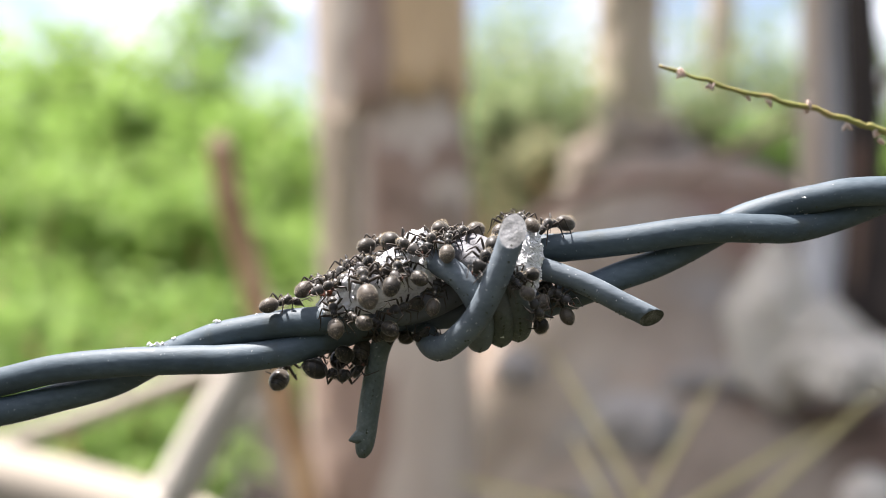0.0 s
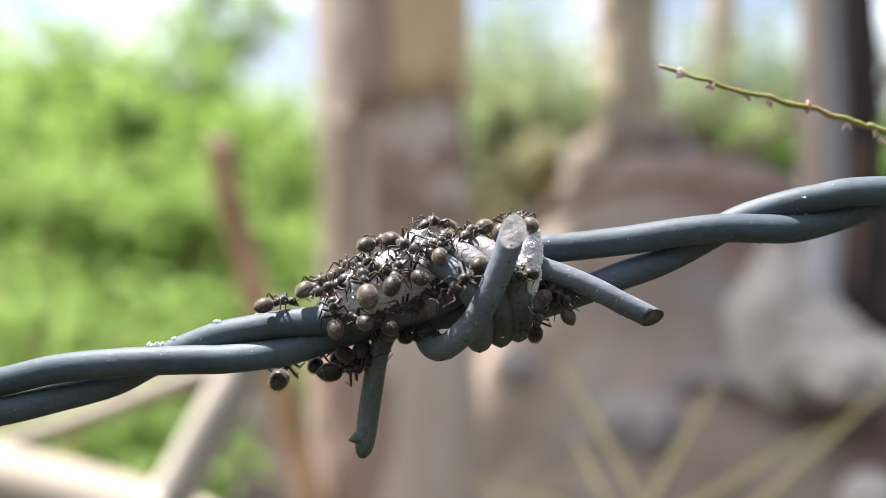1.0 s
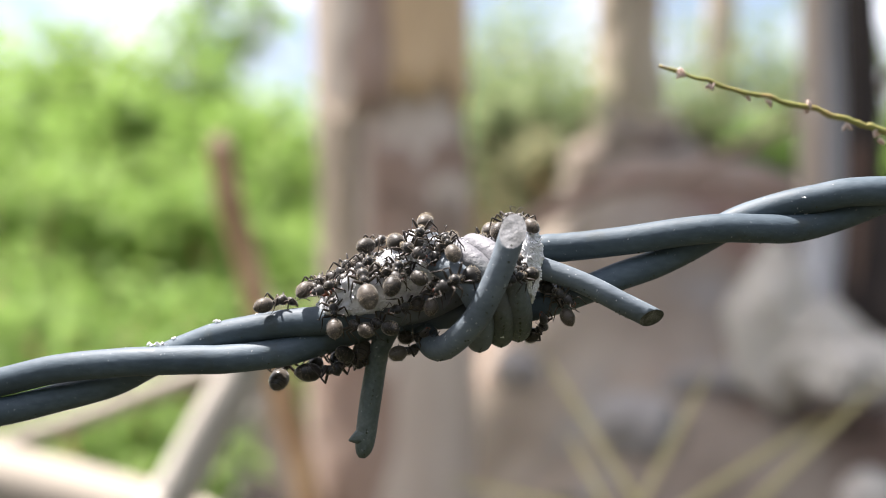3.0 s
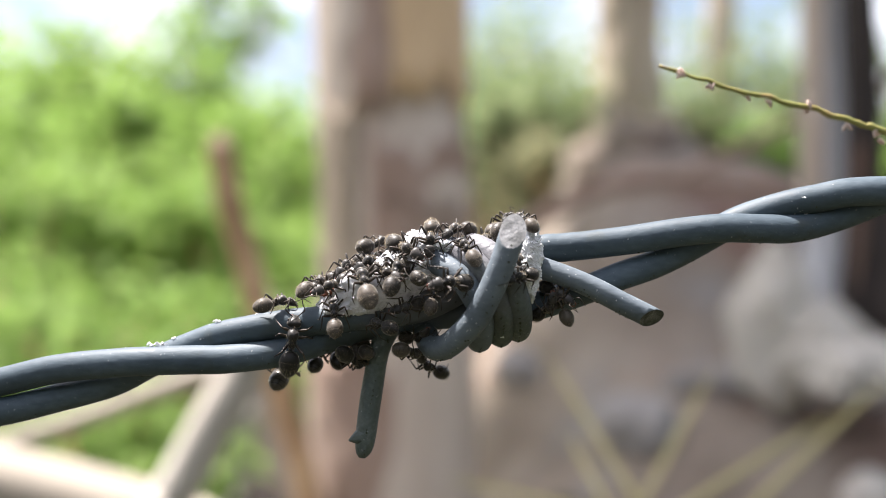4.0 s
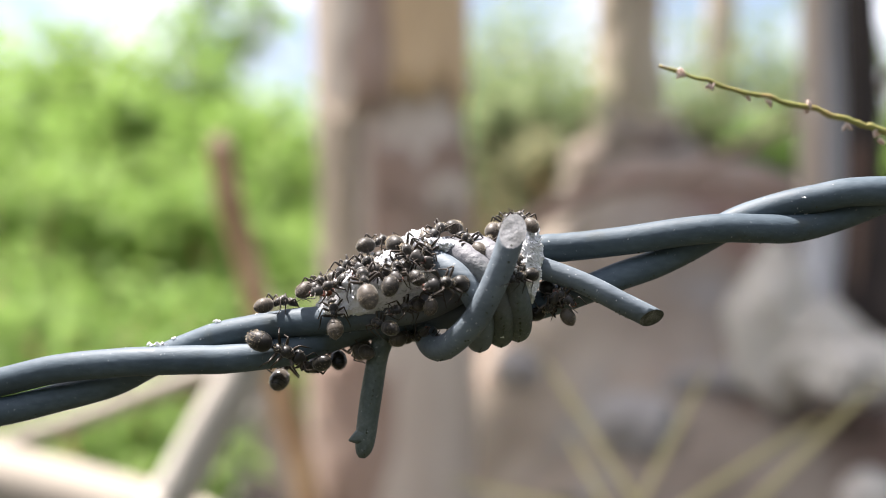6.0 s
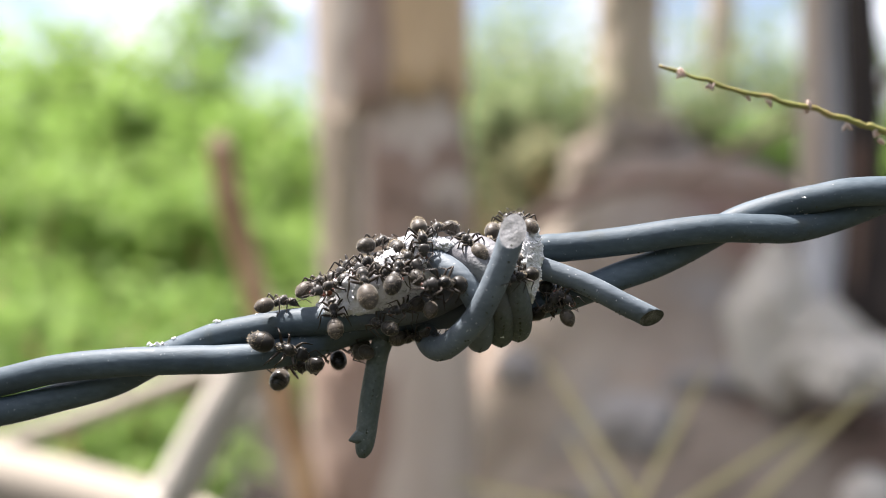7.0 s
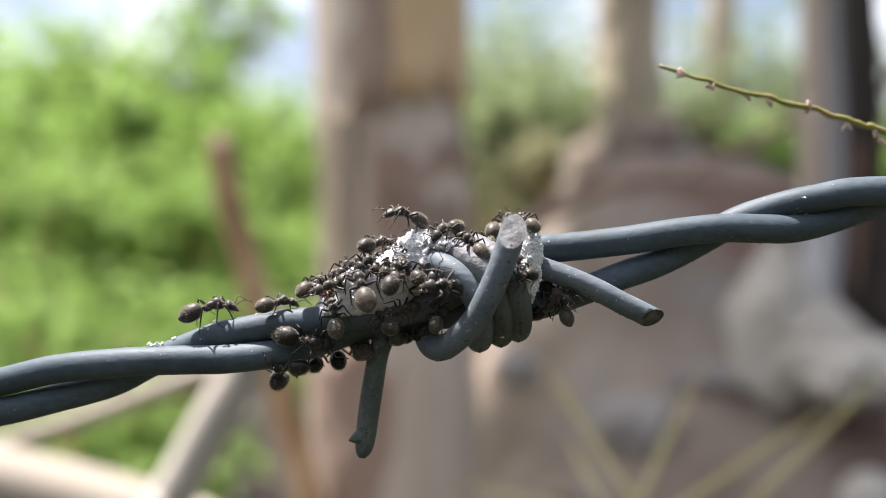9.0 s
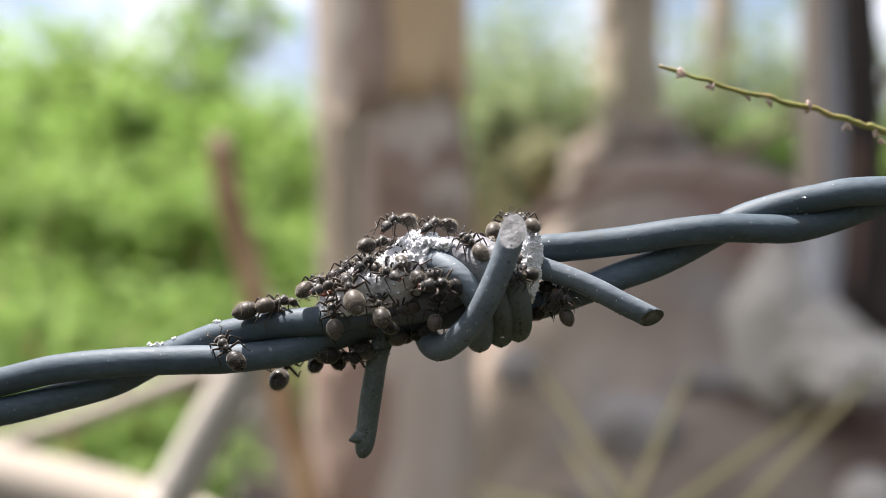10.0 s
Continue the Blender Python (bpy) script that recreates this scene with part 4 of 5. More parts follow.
def ant(variant, label):
    rng = random.Random(70 + variant)
    ob = thing("ant", (0, 0, 0), label, "ant", group="ants on the wire")
    tuck = (0.0, -0.12, 0.14, -0.25)[variant]
    drop_to = (-0.72, -0.72, -0.72, -1.55)[variant]
    # gaster: overlapping rings with a fine step at each joint, pointed behind
    prof = []
    edges = [(-0.90, 0.18), (-1.06, 0.48), (-1.40, 0.71), (-1.85, 0.79), (-2.32, 0.72), (-2.72, 0.48), (-2.92, 0.24), (-3.02, 0.08)]
    line = spline([(x, 0, 0, r) for x, r in edges], 0.045)
    joints = (-1.76, -2.32, -2.66)
    for p in line:
        x, r = p[0], p[3]
        step = max([0.0] + [0.03 * math.exp(-((x - j) / 0.05)) for j in joints if 0 <= (x - j) < 0.3])
        drop = 0.05 - 0.35 * ((-0.9 - x) / 2.0) ** 2 * 0.4 + tuck * (-0.9 - x) * 0.5
        prof.append((x, max(0.03, r - step * 0.8), drop))
    g = part("gaster", lathe(prof, 0.95, 24), GASTER, ob, "dull brown-black ringed gaster")
    part("setae", hairs(rng, 220, (-1.95, 0, 0.0 + tuck * 0.5), (1.04, 0.73, 0.70), 0.19), HAIR, g, "fine golden bristles")
    rows = bmesh.new()
    for j in joints[:2]:
        rad = np.interp(-j, [-e[0] for e in edges], [e[1] for e in edges]) * 0.97
        for i in range(20):
            a = radians(-15 + 210 * i / 19 + rng.uniform(-2, 2))
            z = 0.05 - 0.35 * ((-0.9 - j) / 2.0) ** 2 * 0.4 + tuck * (-0.9 - j) * 0.5
            p = Vector((j, math.cos(a) * rad, z + math.sin(a) * rad * 0.95)) * MM
            w = Vector((-0.75, math.cos(a) * 0.55, math.sin(a) * 0.55)).normalized()
            side = w.orthogonal().normalized() * 0.017 * MM
            q = w.cross(side)
            v = [rows.verts.new(p + side), rows.verts.new(p - side * 0.5 + q * 0.8), rows.verts.new(p - side * 0.5 - q * 0.8),
                 rows.verts.new(p + w * rng.uniform(0.12, 0.20) * MM)]
            for k in range(3):
                rows.faces.new((v[k], v[(k + 1) % 3], v[3]))
    part("fringe", rows, HAIR, g, "rows of pale bristles across the gaster")
    part("petiole", blob((-0.78 * MM, 0, 0.06 * MM), (0.13 * MM, 0.20 * MM, 0.30 * MM), sub=2, rough=0.08, freq=2), BODY, ob)
    m = part("mesosoma", lathe([(-0.74, 0.11, -0.08), (-0.66, 0.28, -0.01), (-0.45, 0.345, 0.10), (-0.2, 0.335, 0.17), (-0.08, 0.30, 0.16), (0.05, 0.40, 0.20),
                                (0.32, 0.485, 0.21), (0.58, 0.45, 0.15), (0.78, 0.30, 0.06), (0.92, 0.15, 0.02), (1.0, 0.10, 0.0)], 1.15, 18), BODY, ob)
    part("setae", hairs(rng, 130, (0.1, 0, 0.12), (0.86, 0.45, 0.54), 0.17), HAIR, m, "fine golden bristles")
    h = part("head", lathe([(0.97, 0.16, 0.03), (1.02, 0.43, 0.03), (1.12, 0.54, 0.02), (1.32, 0.565, 0.0), (1.60, 0.49, -0.04), (1.86, 0.38, -0.08), (2.04, 0.28, -0.11),
                            (2.11, 0.18, -0.13)], 0.72, 20), BODY, ob)
    # the head nods at the neck
    nod = Matrix.Rotation(radians((22, 38, 12, 30)[variant]), 3, "Y")
    neck = Vector((0.95, 0, 0.02)) * MM
    h.matrix_basis = Matrix.Translation(neck - nod @ neck) @ nod.to_4x4()
    for s in (1, -1):
        part("eye", blob((1.48 * MM, s * 0.475 * MM, 0.18 * MM), (0.11 * MM, 0.07 * MM, 0.11 * MM), sub=2), LEG, h)
        part("mandible", tube([(1.98 * MM, s * 0.20 * MM, -0.16 * MM, 0.10 * MM), (2.16 * MM, s * 0.20 * MM, -0.20 * MM, 0.09 * MM), (2.30 * MM, s * 0.05 * MM, -0.23 * MM, 0.03 * MM)],
                              0.1 * MM, seg=8, step=0.05 * MM), JAW, h, "reddish mandible")
        a = part("antenna", tube([(0, 0, 0, 0.045 * MM), (0.35 * MM, s * 0.30 * MM, 0.28 * MM, 0.04 * MM), (0.62 * MM, s * 0.52 * MM, 0.40 * MM, 0.05 * MM),
                                  (1.0 * MM, s * (0.50 - 0.15 * variant) * MM, 0.16 * MM, 0.042 * MM), (1.5 * MM, s * (0.42 - 0.2 * variant) * MM, -0.22 * MM, 0.04 * MM)],
                                 0.045 * MM, seg=7, step=0.1 * MM), LEG, ob)
        a.location = neck + nod @ (Vector((1.80, s * 0.16, 0.14)) * MM - neck)
        spread = rng.uniform(0.85, 1.15)
        leg("front_leg", (0.62, s * 0.22, -0.08), (1.05, s * 0.95 * spread, 0.46), (1.45, s * 1.25 * spread, drop_to * 0.55), (1.70, s * 1.4 * spread, drop_to), ob)
        leg("middle_leg", (0.15, s * 0.24, -0.08), (0.20, s * 1.02, 0.55), (0.05 - 0.2 * variant, s * 1.40 * spread, drop_to * 0.55), (-0.05, s * 1.55 * spread, drop_to), ob)
        leg("hind_leg", (-0.32, s * 0.22, -0.06), (-0.80, s * 1.05 * spread, 0.75), (-1.25, s * 1.35, drop_to * 0.4), (-1.50, s * 1.45 * spread, drop_to), ob)
    return ob


SIZES = [0.84, 0.88, 0.84, 0.79, 1.08, 0.91, 0.84, 0.88, 0.88, 0.95, 0.84, 0.84, 0.82, 0.98, 0.88, 0.84, 0.74, 0.93, 0.73, 0.82, 0.76, 0.79, 0.79, 0.70, 1.08, 0.86, 0.93, 1.02, 1.08, 0.86, 0.84, 0.88, 0.88, 1.02, 0.91, 0.74, 0.79, 0.79, 0.86, 0.79, 0.79, 0.76]
MOVERS = [0, 4, 5, 9, 12, 13, 14, 17, 19, 23, 28, 29, 30, 31, 32, 33, 34, 35, 39, 41]
TALL = [17, 31, 32, 33]
FIRST = [ant(v, "black ant with a brown ringed gaster and fine golden hairs") for v in range(4)]
ANT, used = [], set()
for i, s in enumerate(SIZES):
    kind = 3 if i in TALL else i % 3
    a = copy_thing(FIRST[kind], Matrix()) if kind in used else FIRST[kind]
    used.add(kind)
    a.scale = (s, s, s)
    ANT.append(a)


def wave(piece, times, swing, phase):
    """Swing a leg or feeler about its joint."""
    p = piece.location.copy()
    walk(piece, [(t, pose(p.x, p.y, p.z, swing * 0.5 * math.sin(phase + 1.7 * i), swing * 0.4 * math.cos(phase * 1.3 + i * 2.2), swing * math.sin(phase + i * math.pi * 0.9)))
                 for i, t in enumerate(times)])


def motions():
    rng = random.Random(3)
    for i, a in enumerate(ANT):
        busy = i in MOVERS
        for k, piece in enumerate(a.children):
            kind = piece.name.split(".")[0]
            if kind == "antenna":
                wave(piece, [0] + [round(0.5 * j + rng.uniform(0.1, 0.4), 2) for j in range(19)] + [10], 16, rng.uniform(0, 6))
            elif kind.endswith("leg") and busy:
                wave(piece, [round(0.25 * j, 2) for j in range(41)], 13, (k % 2) * 3.14 + rng.uniform(-0.3, 0.3))
            elif kind.endswith("leg"):
                wave(piece, [0, round(rng.uniform(1, 4), 1), round(rng.uniform(5, 9), 1), 10], 9, rng.uniform(0, 6))
    walk(ANT[0], [(0, pose(-0.01341, 0.08067, 0.44548, 14, -8, 42)),
        (0.4, pose(-0.01358, 0.08042, 0.44549, 15, -8, 38)),
        (1, pose(-0.01377, 0.08053, 0.44548, 15, -8, 40)),
        (3, pose(-0.01384, 0.08067, 0.44548, 15, -8, 40)),
        (4.5, pose(-0.01379, 0.08023, 0.44547, 15, -7, 39)),
        (7, pose(-0.01374, 0.08053, 0.44546, 14, -7, 41)),
        (10, pose(-0.01372, 0.08068, 0.44545, 14, -7, 41))])
    walk(ANT[1], [(0, pose(-0.01075, 0.08126, 0.44711, 11, -17, 53)),
        (2.2, pose(-0.01067, 0.08121, 0.44709, 11, -17, 54)),
        (4.3, pose(-0.01064, 0.08112, 0.44708, 11, -17, 53)),
        (6.3, pose(-0.01070, 0.08145, 0.44701, 12, -15, 53)),
        (8.8, pose(-0.01064, 0.08105, 0.44708, 11, -16, 53)),
        (10, pose(-0.01064, 0.08105, 0.44708, 11, -16, 53))])
    walk(ANT[2], [(0, pose(-0.00925, 0.07794, 0.44700, -57, 13, -138)),
        (1.5, pose(-0.00920, 0.07773, 0.44692, -59, 17, -146)),
        (3.5, pose(-0.00924, 0.07811, 0.44700, -55, 14, -136)),
        (6, pose(-0.00925, 0.07787, 0.44698, -58, 15, -142)),
        (7.4, pose(-0.00924, 0.07787, 0.44698, -58, 14, -141)),
        (9.6, pose(-0.00923, 0.07768, 0.44701, -56, 12, -137)),
        (10, pose(-0.00923, 0.07768, 0.44701, -56, 12, -137))])
    walk(ANT[3], [(0, pose(-0.01035, 0.08102, 0.44712, -11, 17, -127)),
        (1.2, pose(-0.01028, 0.08108, 0.44721, -12, 16, -128)),
        (2.9, pose(-0.01035, 0.08123, 0.44717, -12, 15, -130)),
        (5.5, pose(-0.01027, 0.08098, 0.44718, -12, 12, -128)),
        (7.2, pose(-0.01040, 0.08134, 0.44717, -12, 13, -130)),
        (9.4, pose(-0.01023, 0.08097, 0.44720, -12, 17, -128)),
        (10, pose(-0.01023, 0.08097, 0.44720, -12, 17, -128))])
    walk(ANT[4], [(0, pose(-0.00635, 0.07636, 0.44755, -17, -38, 105)),
        (7.5, pose(-0.00635, 0.07636, 0.44752, -17, -37, 105)),
        (8.8, pose(-0.00641, 0.07635, 0.44739, -18, -38, 106)),
        (9.1, pose(-0.00677, 0.07641, 0.44723, -23, -37, 110)),
        (9.4, pose(-0.00722, 0.07647, 0.44710, -23, -35, 110)),
        (9.7, pose(-0.00757, 0.07657, 0.44694, -24, -35, 111)),
        (10, pose(-0.00758, 0.07656, 0.44700, -23, -35, 110))])
    walk(ANT[5], [(0, pose(-0.00375, 0.07670, 0.44826, 19, -47, 72)),
        (2.5, pose(-0.00369, 0.07669, 0.44826, 18, -46, 73)),
        (4.5, pose(-0.00378, 0.07670, 0.44826, 18, -47, 73)),
        (5.7, pose(-0.00382, 0.07671, 0.44826, 20, -47, 70)),
        (7.6, pose(-0.00359, 0.07662, 0.44832, 17, -43, 74)),
        (8.8, pose(-0.00377, 0.07669, 0.44823, 17, -43, 74)),
        (9.1, pose(-0.00396, 0.07670, 0.44823, 12, -43, 79)),
        (9.4, pose(-0.00428, 0.07677, 0.44763, 4, -47, 86)),
        (9.7, pose(-0.00498, 0.07691, 0.44647, -14, -41, 103)),
        (10, pose(-0.00515, 0.07672, 0.44565, -14, -42, 104))])
    walk(ANT[6], [(0, pose(-0.00409, 0.07891, 0.44953, -28, -29, 119)),
        (2.5, pose(-0.00419, 0.07989, 0.44952, -29, -27, 121)),
        (3.8, pose(-0.00403, 0.07861, 0.44949, -31, -27, 120)),
        (5.1, pose(-0.00407, 0.07891, 0.44949, -32, -25, 122)),
        (7.1, pose(-0.00410, 0.07891, 0.44954, -31, -26, 121)),
        (9.6, pose(-0.00404, 0.07883, 0.44952, -26, -27, 121)),
        (10, pose(-0.00404, 0.07884, 0.44952, -25, -27, 121))])
    walk(ANT[7], [(0, pose(-0.00602, 0.07835, 0.44894, -32, 13, -128)),
        (1.8, pose(-0.00602, 0.07823, 0.44886, -34, 13, -128)),
        (4.4, pose(-0.00603, 0.07835, 0.44896, -34, 14, -130)),
        (6.6, pose(-0.00613, 0.07841, 0.44889, -27, 13, -128)),
        (8.4, pose(-0.00600, 0.07836, 0.44896, -33, 12, -130)),
        (10, pose(-0.00600, 0.07836, 0.44896, -34, 12, -130))])
    walk(ANT[8], [(0, pose(-0.00536, 0.08084, 0.45057, 13, -13, 49)),
        (1.7, pose(-0.00537, 0.08042, 0.45058, 12, -11, 51)),
        (4, pose(-0.00540, 0.08046, 0.45045, 13, -11, 48)),
        (6.2, pose(-0.00534, 0.08085, 0.45054, 13, -11, 46)),
        (8.3, pose(-0.00533, 0.08046, 0.45046, 12, -9, 51)),
        (10, pose(-0.00533, 0.08046, 0.45046, 12, -9, 51))])
    walk(ANT[9], [(0, pose(-0.00328, 0.07822, 0.45035, 44, 11, -49)),
        (1, pose(-0.00318, 0.07803, 0.45035, 54, 11, -49)),
        (2.5, pose(-0.00279, 0.07753, 0.45013, 56, 15, -53)),
        (3.8, pose(-0.00303, 0.07770, 0.45005, 56, 15, -53)),
        (4.6, pose(-0.00271, 0.07757, 0.45000, 43, 17, -53)),
        (5.7, pose(-0.00294, 0.07764, 0.44991, 49, 16, -53)),
        (6.8, pose(-0.00296, 0.07791, 0.44958, 43, 19, -55)),
        (7.2, pose(-0.00277, 0.07775, 0.44891, 36, 30, -58)),
        (7.5, pose(-0.00249, 0.07756, 0.44792, 12, 33, -67)),
        (7.7, pose(-0.00155, 0.07810, 0.44737, 30, 19, -54)),
        (8, pose(-0.00165, 0.07802, 0.44745, 66, -0, -49)),
        (8.4, pose(-0.00191, 0.07772, 0.44776, 55, 11, -46)),
        (8.8, pose(-0.00172, 0.07788, 0.44753, 77, -10, -44)),
        (9.1, pose(-0.00175, 0.07785, 0.44745, 79, -13, -47)),
        (9.4, pose(-0.00183, 0.07777, 0.44762, 94, -14, -48)),
        (10, pose(-0.00192, 0.07777, 0.44746, 96, -16, -47))])
    walk(ANT[10], [(0, pose(-0.00794, 0.08060, 0.44863, -12, 13, -128)),
        (2.1, pose(-0.00792, 0.07962, 0.44858, -12, 16, -130)),
        (4.5, pose(-0.00801, 0.08060, 0.44861, -12, 15, -127)),
        (6.5, pose(-0.00790, 0.08025, 0.44856, -12, 11, -128)),
        (8.6, pose(-0.00792, 0.08021, 0.44856, -11, 16, -127)),
        (10, pose(-0.00792, 0.08021, 0.44856, -11, 16, -127))])
    walk(ANT[11], [(0, pose(-0.00460, 0.07696, 0.44810, 40, 8, -51)),
        (2.1, pose(-0.00459, 0.07695, 0.44804, 42, 9, -51)),
        (4.2, pose(-0.00455, 0.07695, 0.44804, 46, 7, -51)),
        (6.1, pose(-0.00457, 0.07694, 0.44804, 44, 8, -51)),
        (7.5, pose(-0.00457, 0.07696, 0.44804, 42, 8, -51)),
        (9.6, pose(-0.00461, 0.07695, 0.44807, 41, 8, -51)),
        (10, pose(-0.00461, 0.07696, 0.44807, 40, 8, -51))])
    walk(ANT[12], [(0, pose(0.00045, 0.07751, 0.45062, -7, -41, 84)),
        (0.4, pose(-0.00004, 0.07742, 0.45045, -6, -39, 81)),
        (0.8, pose(-0.00013, 0.07727, 0.45036, -3, -39, 81)),
        (1.2, pose(-0.00016, 0.07736, 0.45037, -16, -40, 91)),
        (1.6, pose(0.00028, 0.07707, 0.45054, -30, -35, 110)),
        (2, pose(0.00043, 0.07716, 0.45062, -35, -31, 117)),
        (2.7, pose(0.00013, 0.07708, 0.45056, -26, -34, 112)),
        (3.8, pose(0.00170, 0.07739, 0.45026, -15, -35, 116)),
        (4.2, pose(0.00196, 0.07725, 0.45005, -21, -34, 123)),
        (4.6, pose(0.00232, 0.07735, 0.45013, -27, -37, 128)),
        (5.3, pose(0.00236, 0.07754, 0.45030, -29, -33, 128)),
        (5.7, pose(0.00212, 0.07875, 0.45070, -29, -32, 132)),
        (6.8, pose(0.00210, 0.07791, 0.45058, -29, -33, 132)),
        (8.4, pose(0.00217, 0.07811, 0.45065, -27, -34, 134)),
        (10, pose(0.00220, 0.07754, 0.45057, -26, -33, 130))])
    walk(ANT[13], [(0, pose(0.00345, 0.07570, 0.44949, -33, 29, -118)),
        (0.4, pose(0.00295, 0.07505, 0.44899, -43, 31, -131)),
        (0.8, pose(0.00237, 0.07490, 0.44848, -48, 27, -134)),
        (1, pose(0.00182, 0.07502, 0.44769, -48, 32, -137)),
        (1.2, pose(0.00172, 0.07501, 0.44760, -50, 32, -140)),
        (1.6, pose(0.00162, 0.07504, 0.44766, -49, 27, -135)),
        (2, pose(0.00153, 0.07504, 0.44758, -49, 23, -134)),
        (2.5, pose(0.00129, 0.07515, 0.44753, -54, 22, -141)),
        (3.8, pose(0.00067, 0.07476, 0.44738, -63, -2, -131)),
        (4.6, pose(0.00045, 0.07477, 0.44729, -65, -2, -134)),
        (5.5, pose(0.00036, 0.07479, 0.44727, -65, -2, -134)),
        (7.5, pose(0.00014, 0.07492, 0.44729, -67, -5, -133)),
        (8.8, pose(0.00003, 0.07506, 0.44710, -66, -5, -132)),
        (10, pose(-0.00004, 0.07510, 0.44715, -68, -6, -133))])
    walk(ANT[14], [(0, pose(0.00177, 0.07946, 0.45138, -12, 7, -129)),
        (0.5, pose(0.00215, 0.08028, 0.45173, -12, 9, -129)),
        (1, pose(0.00252, 0.07939, 0.45147, -12, 12, -128)),
        (1.6, pose(0.00299, 0.07971, 0.45101, -10, 27, -121)),
        (2, pose(0.00333, 0.08008, 0.45070, -10, 28, -119)),
        (2.7, pose(0.00330, 0.08033, 0.45075, -9, 28, -119)),
        (3.8, pose(0.00348, 0.07982, 0.45073, -10, 27, -121)),
        (6, pose(0.00377, 0.07905, 0.45051, -7, 35, -110)),
        (10, pose(0.00400, 0.07857, 0.45042, -4, 38, -102))])
    walk(ANT[15], [(0, pose(0.00548, 0.08142, 0.45228, 10, -32, 59)),
        (1.7, pose(0.00550, 0.08142, 0.45231, 9, -32, 62)),
        (3.4, pose(0.00537, 0.08112, 0.45239, 11, -32, 57)),
        (5.7, pose(0.00544, 0.08144, 0.45232, 10, -30, 60)),
        (7.7, pose(0.00551, 0.08233, 0.45240, 8, -33, 66)),
        (10, pose(0.00551, 0.08233, 0.45240, 8, -33, 66))])
    walk(ANT[16], [(0, pose(0.00650, 0.07817, 0.45247, -11, -21, 125)),
        (1.4, pose(0.00643, 0.07867, 0.45253, -11, -20, 125)),
        (2.9, pose(0.00645, 0.07833, 0.45237, -11, -20, 125)),
        (5.4, pose(0.00648, 0.07813, 0.45254, -11, -23, 124)),
        (7.2, pose(0.00648, 0.07846, 0.45244, -11, -23, 123)),
        (9, pose(0.00653, 0.07816, 0.45243, -11, -20, 125)),
        (10, pose(0.00653, 0.07816, 0.45243, -11, -20, 125))])
    walk(ANT[17], [(0, pose(0.00907, 0.08009, 0.45200, -15, 10, -143)),
        (0.4, pose(0.00823, 0.07833, 0.45185, -14, 6, -138)),
        (0.8, pose(0.00692, 0.07840, 0.45164, -14, 7, -136)),
        (1, pose(0.00647, 0.08151, 0.45121, -13, 7, -133)),
        (1.2, pose(0.00598, 0.08051, 0.45064, -12, 5, -130)),
        (1.6, pose(0.00628, 0.07797, 0.44923, -10, 27, -120)),
        (3.8, pose(0.00634, 0.07770, 0.44907, -8, 33, -114)),
        (10, pose(0.00639, 0.07778, 0.44911, -9, 35, -117))])
    walk(ANT[18], [(0, pose(0.00614, 0.07555, 0.44781, -60, 6, -137)),
        (2.5, pose(0.00617, 0.07558, 0.44780, -58, 8, -135)),
        (5.1, pose(0.00610, 0.07550, 0.44777, -61, 5, -137)),
        (7.1, pose(0.00618, 0.07564, 0.44783, -59, 6, -135)),
        (9.1, pose(0.00611, 0.07550, 0.44780, -60, 5, -136)),
        (10, pose(0.00611, 0.07550, 0.44780, -60, 5, -136))])
    walk(ANT[19], [(0, pose(0.00766, 0.07633, 0.44478, 46, -136, 72)),
        (0.4, pose(0.00759, 0.07614, 0.44472, 42, -131, 76)),
        (0.8, pose(0.00757, 0.07668, 0.44408, -1, -117, 111)),
        (1.2, pose(0.00758, 0.07627, 0.44451, 35, -134, 82)),
        (1.6, pose(0.00746, 0.07623, 0.44416, 20, -135, 95)),
        (2, pose(0.00757, 0.07714, 0.44333, 8, -144, 112)),
        (2.7, pose(0.00796, 0.07820, 0.44321, -139, -31, -64)),
        (3.2, pose(0.00830, 0.08018, 0.44391, -132, -34, -65)),
        (3.8, pose(0.00859, 0.07864, 0.44521, -172, -29, -62)),
        (10, pose(0.00862, 0.07858, 0.44527, 161, -27, -60))])
    walk(ANT[20], [(0, pose(0.00966, 0.07868, 0.44563, -37, -54, 129)),
        (1.8, pose(0.00969, 0.07868, 0.44562, -46, -55, 140)),
        (4.1, pose(0.00962, 0.07866, 0.44563, -47, -61, 141)),
        (6, pose(0.00961, 0.07868, 0.44557, -46, -53, 139)),
        (7.5, pose(0.00970, 0.07869, 0.44555, -36, -58, 129)),
        (9.6, pose(0.00966, 0.07867, 0.44565, -48, -62, 142)),
        (10, pose(0.00966, 0.07867, 0.44565, -48, -62, 142))])
    walk(ANT[21], [(0, pose(0.00943, 0.07844, 0.44628, 46, 19, -52)),
        (1.4, pose(0.00948, 0.07845, 0.44630, 49, 20, -48)),
        (3.8, pose(0.00956, 0.07845, 0.44631, 48, 21, -49)),
        (6.3, pose(0.00961, 0.07845, 0.44627, 47, 20, -51)),
        (7.8, pose(0.00945, 0.07845, 0.44634, 48, 20, -50)),
        (9.4, pose(0.00949, 0.07845, 0.44631, 45, 19, -54)),
        (10, pose(0.00949, 0.07845, 0.44631, 45, 19, -54))])
